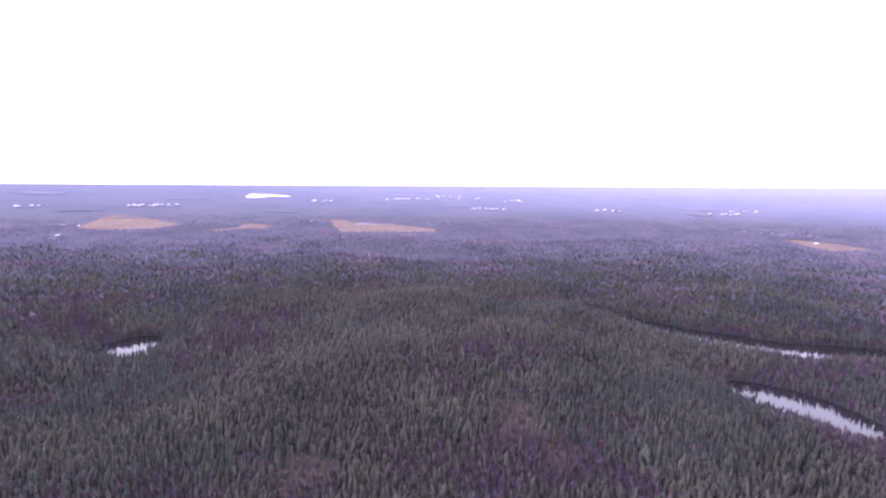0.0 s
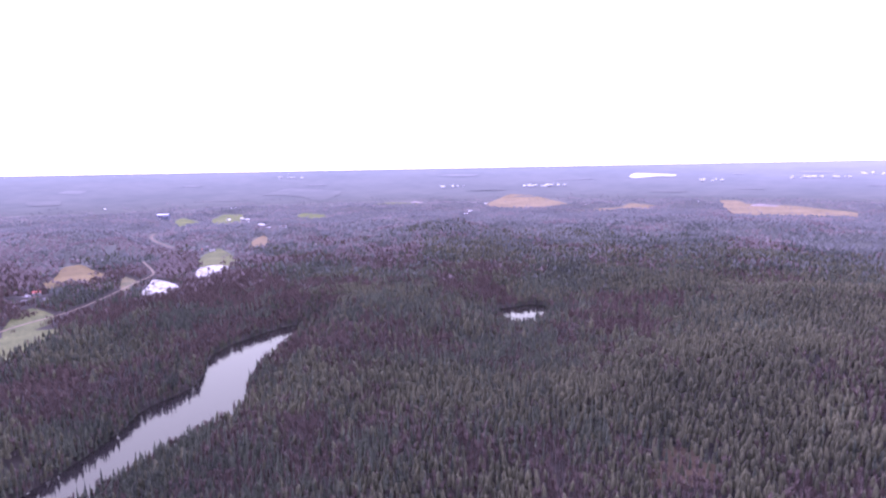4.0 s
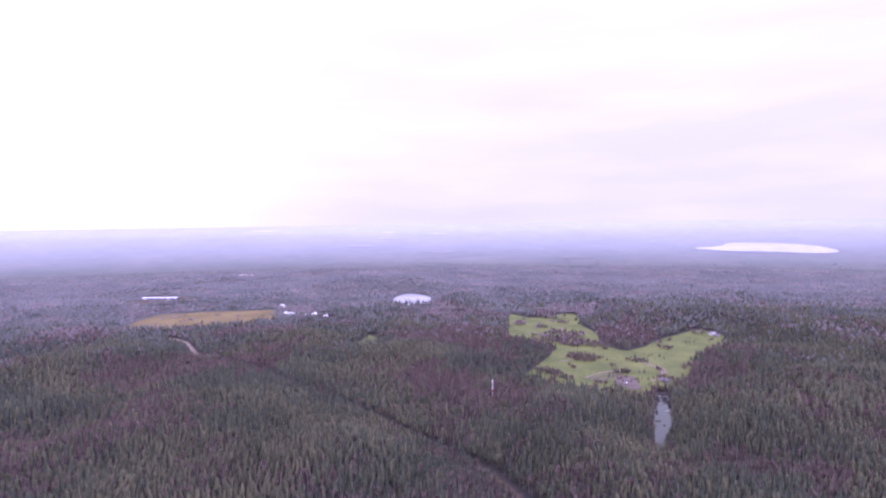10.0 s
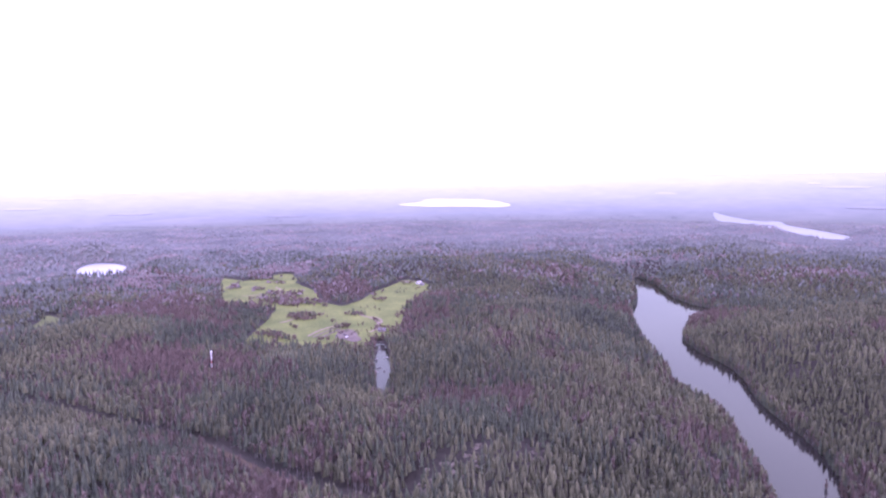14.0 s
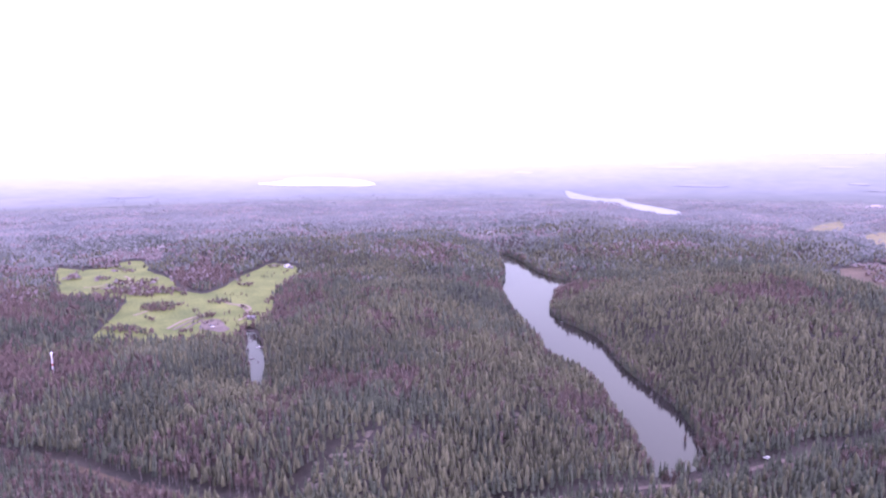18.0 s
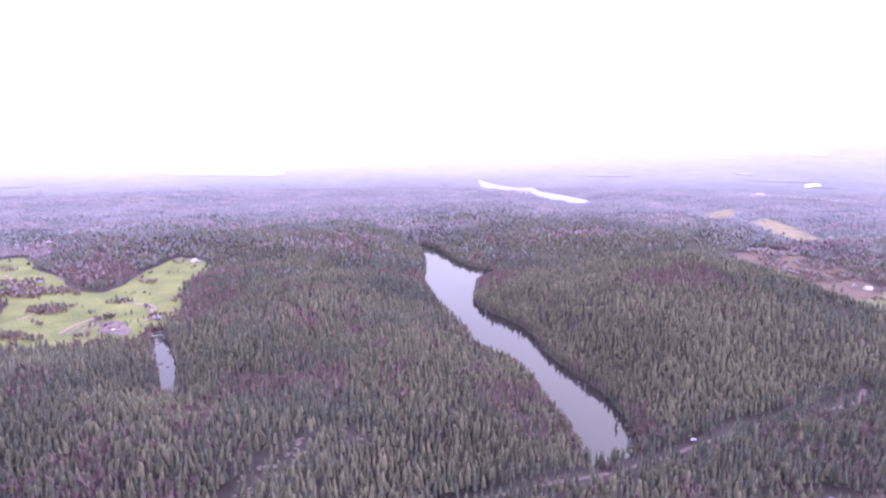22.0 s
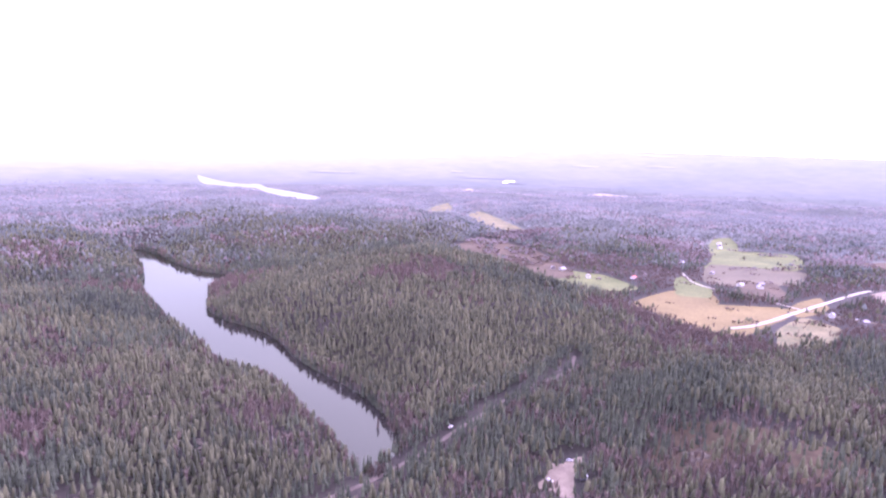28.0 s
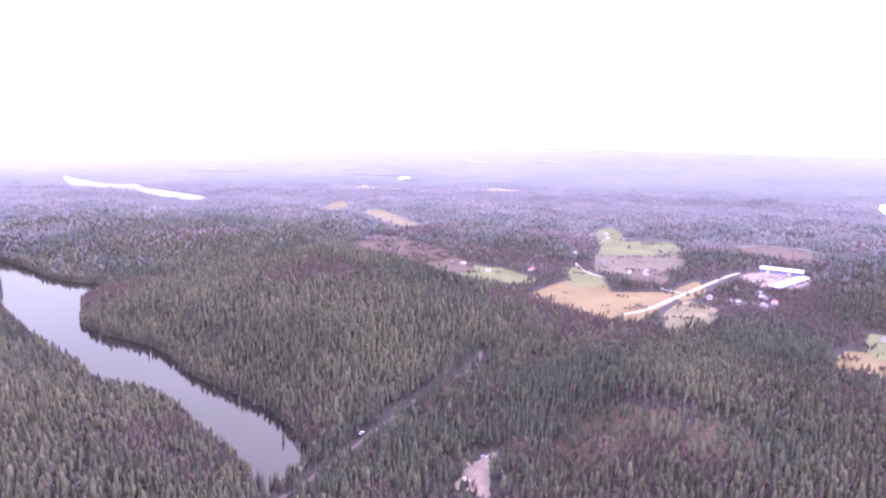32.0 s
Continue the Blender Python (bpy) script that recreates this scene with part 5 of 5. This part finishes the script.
def radio_mast(x, y, z, tall):
    """A white tubular mast with red bands, ladder, platform and aerials."""
    root = new("radio_mast")
    tagged(root, "white tubular mast with a red band above the treetops", "mast")
    part("footing", box(-1.8, -1.8, -0.5, 1.8, 1.8, 0.5, 0.1), M_ROCK, root)
    cuts = [0.0, 0.12, 0.34, 0.46, 1.0]
    for k in range(4):
        red = k in (0, 2)
        part("shaft", tube(0.46 - 0.12 * cuts[k], 0.46 - 0.12 * cuts[k + 1], cuts[k] * tall + 0.5, cuts[k + 1] * tall + 0.5, 12), M_REDPAINT if red else M_WHITEPAINT, root, "red band" if red else "")
    part("platform", tube(1.05, 1.05, tall * 0.97, tall * 0.97 + 0.25, 12), M_WHITEPAINT, root)
    for k in range(3):
        a = k * 2.094
        part("aerial", tube(0.16, 0.16, tall * 0.9, tall + 1.8, 6, 0.92 * math.cos(a), 0.92 * math.sin(a)), M_WHITEPAINT, root)
    lad = part("ladder", box(0.75, -0.25, 0.5, 0.82, -0.2, tall), M_GREYWALL, root)
    part("rail", box(0.75, 0.2, 0.5, 0.82, 0.25, tall), M_GREYWALL, lad)
    root.matrix_world = pose(x, y, z, 0, 0, 0)


radio_mast(606, -328, height_at(606, -328), 22)


def rowing_boat(label, x, y, turn, mat):
    root = new("rowing_boat")
    tagged(root, label, "boat", "boats on the inlet")
    bm = bmesh.new()
    ring = []
    for u, w in ((-2.2, 0.5), (-1.2, 0.75), (0.2, 0.8), (1.4, 0.6), (2.4, 0.05)):
        ring.append([bm.verts.new((u, -w, 0.55)), bm.verts.new((u, -w * 0.6, 0.0)), bm.verts.new((u, w * 0.6, 0.0)), bm.verts.new((u, w, 0.55))])
    for a, b in zip(ring, ring[1:]):
        for k in range(3):
            bm.faces.new((a[k], a[k + 1], b[k + 1], b[k]))
    bm.faces.new(ring[0])
    bmesh.ops.solidify(bm, geom=bm.faces[:], thickness=0.05)
    part("hull", bm, mat, root)
    for u in (-1.2, 0.3):
        part("thwart", box(u - 0.15, -0.62, 0.34, u + 0.15, 0.62, 0.4), M_WOOD, root)
    root.matrix_world = pose(x, y, -0.12, 0, 0, turn) @ Matrix.Scale(1.2, 4)


def jetty(x, y, turn, length):
    root = new("jetty")
    tagged(root, "short wooden jetty on dark posts", "jetty", "jetties of the inlet")
    n = int(length / 0.5)
    for k in range(n):
        part("plank", box(k * 0.5, -0.9, 0.55, k * 0.5 + 0.46, 0.9, 0.63), M_WOOD, root)
    for k in range(0, n, 5):
        for s in (-0.8, 0.8):
            part("post", tube(0.1, 0.1, -1.5, 0.55, 6, k * 0.5 + 0.2, s), M_GREYWALL, root)
    root.matrix_world = pose(x, y, 0.1, 0, 0, turn)


rowing_boat("white rowing boat moored in the inlet", 497, -503, 60, M_WHITEPAINT)
for bx, by, bt in ((535, -536, 40), (530, -528, 50), (541, -545, 30), (460, -460, 120), (474, -466, 50)):
    rowing_boat("dark rowing boat moored in the inlet", bx, by, bt, M_GREYWALL)
for jx, jy, jt, jl in ((551, -556, 45, 7), (526, -517, 225, 6), (505, -488, 225, 5), (491, -506, 45, 5), (468, -451, 225, 5)):
    jetty(jx, jy, jt, jl)

pole = new("utility_pole")
tagged(pole, "bare wooden utility pole in a tan field", "pole")
part("shaft", tube(0.22, 0.16, -0.5, 13, 8), M_WOOD, pole)
part("crossarm", box(-1.3, -0.1, 11.9, 1.3, 0.1, 12.15, 0.02), M_WOOD, pole)
for s in (-1.1, 0, 1.1):
    part("insulator", tube(0.08, 0.05, 12.15, 12.5, 6, s), M_WHITEPAINT, pole)
pole.matrix_world = pose(-578, -398, GROUND_Z, 0, 0, 40)


# ---- bare rock on the hilltops ----
def outcrop(x, y, a, b, seed):
    """Low slabs of bare rock showing between the pines."""
    rs = np.random.RandomState(seed)
    root = new("rock_outcrop")
    tagged(root, "pale lichen-grey bare rock between pines", "rock", "rock outcrops")
    n = int(8 + a * b / 14)
    for k in range(n):
        sx, sy = rs.uniform(-0.8, 0.8) * a, rs.uniform(-0.8, 0.8) * b
        bm = bmesh.new()
        bmesh.ops.create_icosphere(bm, subdivisions=2, radius=1.0)
        sc = np.array([rs.uniform(0.7, 3.0), rs.uniform(0.7, 3.0), rs.uniform(0.6, 1.3)])
        off = rs.uniform(0, 50, 3)
        for v in bm.verts:
            q = 1 + 0.35 * noise.noise(v.co * 1.3 + Vector(off))
            v.co = Vector((v.co.x * sc[0] * q, v.co.y * sc[1] * q, v.co.z * sc[2] * q))
        bmesh.ops.transform(bm, matrix=pose(sx, sy, height_at(x + sx, y + sy), 0, 0, rs.uniform(0, 180)), verts=bm.verts[:])
        part("slab", bm, M_ROCK, root)
    root.matrix_world = pose(x, y, 0)


for k, (kx, ky, ka, kb) in enumerate(ROCKS):
    outcrop(kx, ky, ka, kb, 300 + k)

strip = ribbon("cleared_line", chaikin(GAP, 3, False), 4.4, GROUND_Z, M_HEATH, "cleared strip of reddish ground through the forest")
for v in strip.data.vertices:
    v.co.z = height_at(v.co.x, v.co.y) + 0.5


def opening(x, y, a, b, seed):
    """A patch of reddish moor lying on the slope."""
    n, m = 7, 26
    verts, faces = [], []
    for i in range(n):
        for j in range(m):
            t = 2 * math.pi * j / m
            q = (i + 0.001) / (n - 1) * (1 + 0.22 * math.sin(3 * t + seed) + 0.12 * math.sin(7 * t + 2 * seed))
            verts.append((x + a * q * math.cos(t), y + b * q * math.sin(t)))
    for i in range(n - 1):
        for j in range(m):
            faces.append((i * m + j, (i + 1) * m + j, (i + 1) * m + (j + 1) % m, i * m + (j + 1) % m))
    v = np.array(verts)
    z = terrain(v[:, 0], v[:, 1]) + 0.45
    ob = mesh_object("moor_patch", np.column_stack([v, z]), np.array(faces), [M_HEATH], smoothed=True)
    tagged(ob, "reddish brown moor in a forest opening", "moor", kind="structure")


for k, (kx, ky, ka, kb) in enumerate(SPARSE):
    opening(kx, ky, ka, kb, k)


# ---- single trees that stand apart ----
def single_tree(kind, seed):
    names = {"spruce": ("spruce_tree", "young dark green spruce standing apart", M_SPRUCE, M_PINEBARK), "pine": ("pine_tree", "olive green pine with a ragged crown", M_PINE, M_PINEBARK), "birch": ("birch_tree", "bare birch with purplish brown twigs", M_TWIG, M_BARK)}
    name, lab, mc, mt = names[kind]
    rs = np.random.RandomState(seed)
    root = new(name)
    tagged(root, lab, "tree", "trees that stand apart")
    v, f = stem(0.018, 0.9, rs)
    trunk = mesh_object("trunk", v, f, [mt])
    trunk.parent = root
    if kind == "spruce":
        p = [(star_cone(z, min(z + 0.22, 1.0), 0.17 * (1.05 - z) * rs.uniform(0.9, 1.1), 9, rs, 0.66), 0) for z in np.linspace(0.1, 0.86, 9)]
    elif kind == "pine":
        p = []
        for k in range(8):
            a, o = rs.uniform(0, 6.28), rs.uniform(0.02, 0.10)
            p.append((gem((o * np.cos(a), o * np.sin(a), 0.5 + 0.055 * k), 0.10 - 0.006 * k, 0.075, rs, 5), 0))
    else:
        p = []
        for k in range(60):
            z, a = rs.uniform(0.08, 0.8), rs.uniform(0, 6.28)
            o = 0.20 * rs.uniform(0.35, 1.0) * (1.1 - z)
            p.append((spike((0.008 * np.cos(a), 0.008 * np.sin(a), z), (1.4 * o * np.cos(a), 1.4 * o * np.sin(a), min(z + rs.uniform(0.12, 0.28), 1.0)), 0.034, rs), 0))
    v, f, _ = joined(p)
    crown = mesh_object("crown", v, f, [mc], smoothed=kind != "birch")
    crown.parent = root
    root.location = (0, 0, -900)
    return root


STOCK = {k: [single_tree(k, 900 + 10 * n + m) for m in range(2)] for n, k in enumerate(("spruce", "pine", "birch"))}
USED = set()


def plant(kind, x, y, tall):
    n = rng.randrange(2)
    src = STOCK[kind][n]
    m = pose(x, y, height_at(x, y) - 0.1, 0, 0, rng.uniform(0, 360)) @ Matrix.Diagonal((tall * rng.uniform(0.9, 1.2), tall * rng.uniform(0.9, 1.2), tall, 1))
    if src not in USED:
        USED.add(src)
        src.matrix_basis = m
    else:
        c = copy_thing(src, Matrix.Identity(4))
        c.matrix_basis = m


# groups: middle, half sizes, kinds, height, how many
GROVES = [
    (890, -640, 80, 32, "birch", 8, 60), (985, -700, 30, 25, "birch", 7, 14), (1150, -790, 45, 30, "birch", 7, 18), (905, -655, 50, 26, "spruce", 10, 16), (705, -652, 24, 12, "spruce", 11, 12), (575, -592, 30, 18, "birch", 8, 22), (950, -722, 20, 14, "spruce", 9, 8), (1042, -704, 16, 8, "spruce", 9, 5), (752, -582, 28, 22, "birch", 9, 24), (649, -575, 6, 6, "birch", 9, 5), (749, -764, 6, 5, "birch", 8, 3), (774, -838, 10, 14, "spruce", 7, 6), (642, -542, 6, 3, "spruce", 7, 3), (1090, -800, 25, 20, "spruce", 7, 6), (715, -700, 18, 10, "birch", 7, 12), (700, -482, 50, 14, "birch", 6, 18), (775, -590, 16, 12, "birch", 8, 8), (640, -600, 10, 8, "birch", 6, 4), (628, -560, 22, 6, "spruce", 5, 5), (595, -560, 30, 12, "birch", 6, 10), (770, -880, 30, 30, "birch", 5, 6), (850, -760, 40, 20, "birch", 4, 5),
    (-565, -785, 45, 34, "birch", 10, 34), (-565, -785, 45, 34, "spruce", 9, 16), (-600, -716, 8, 6, "spruce", 7, 3), (-640, -690, 30, 25, "birch", 8, 16), (-575, -395, 26, 14, "birch", 4, 10), (-600, -430, 26, 10, "birch", 5, 8), (-540, -640, 20, 14, "birch", 4, 4), (-740, -790, 30, 8, "spruce", 7, 6), (-840, -700, 40, 4, "spruce", 8, 6),
    (20, -372, 14, 5, "birch", 9, 14), (-3, -440, 14, 10, "birch", 14, 12), (48, -395, 6, 14, "pine", 13, 4), (-97, -330, 2, 2, "spruce", 11, 1), (-1000, 330, 40, 30, "birch", 6, 8), (-1090, 600, 30, 20, "birch", 6, 8),
]
for gx, gy, ga, gb, kind, tall, count in GROVES:
    for k in range(count):
        u, v = rng.gauss(0, 0.5), rng.gauss(0, 0.5)
        plant(kind, gx + u * ga, gy + v * gb, tall * rng.uniform(0.7, 1.25))
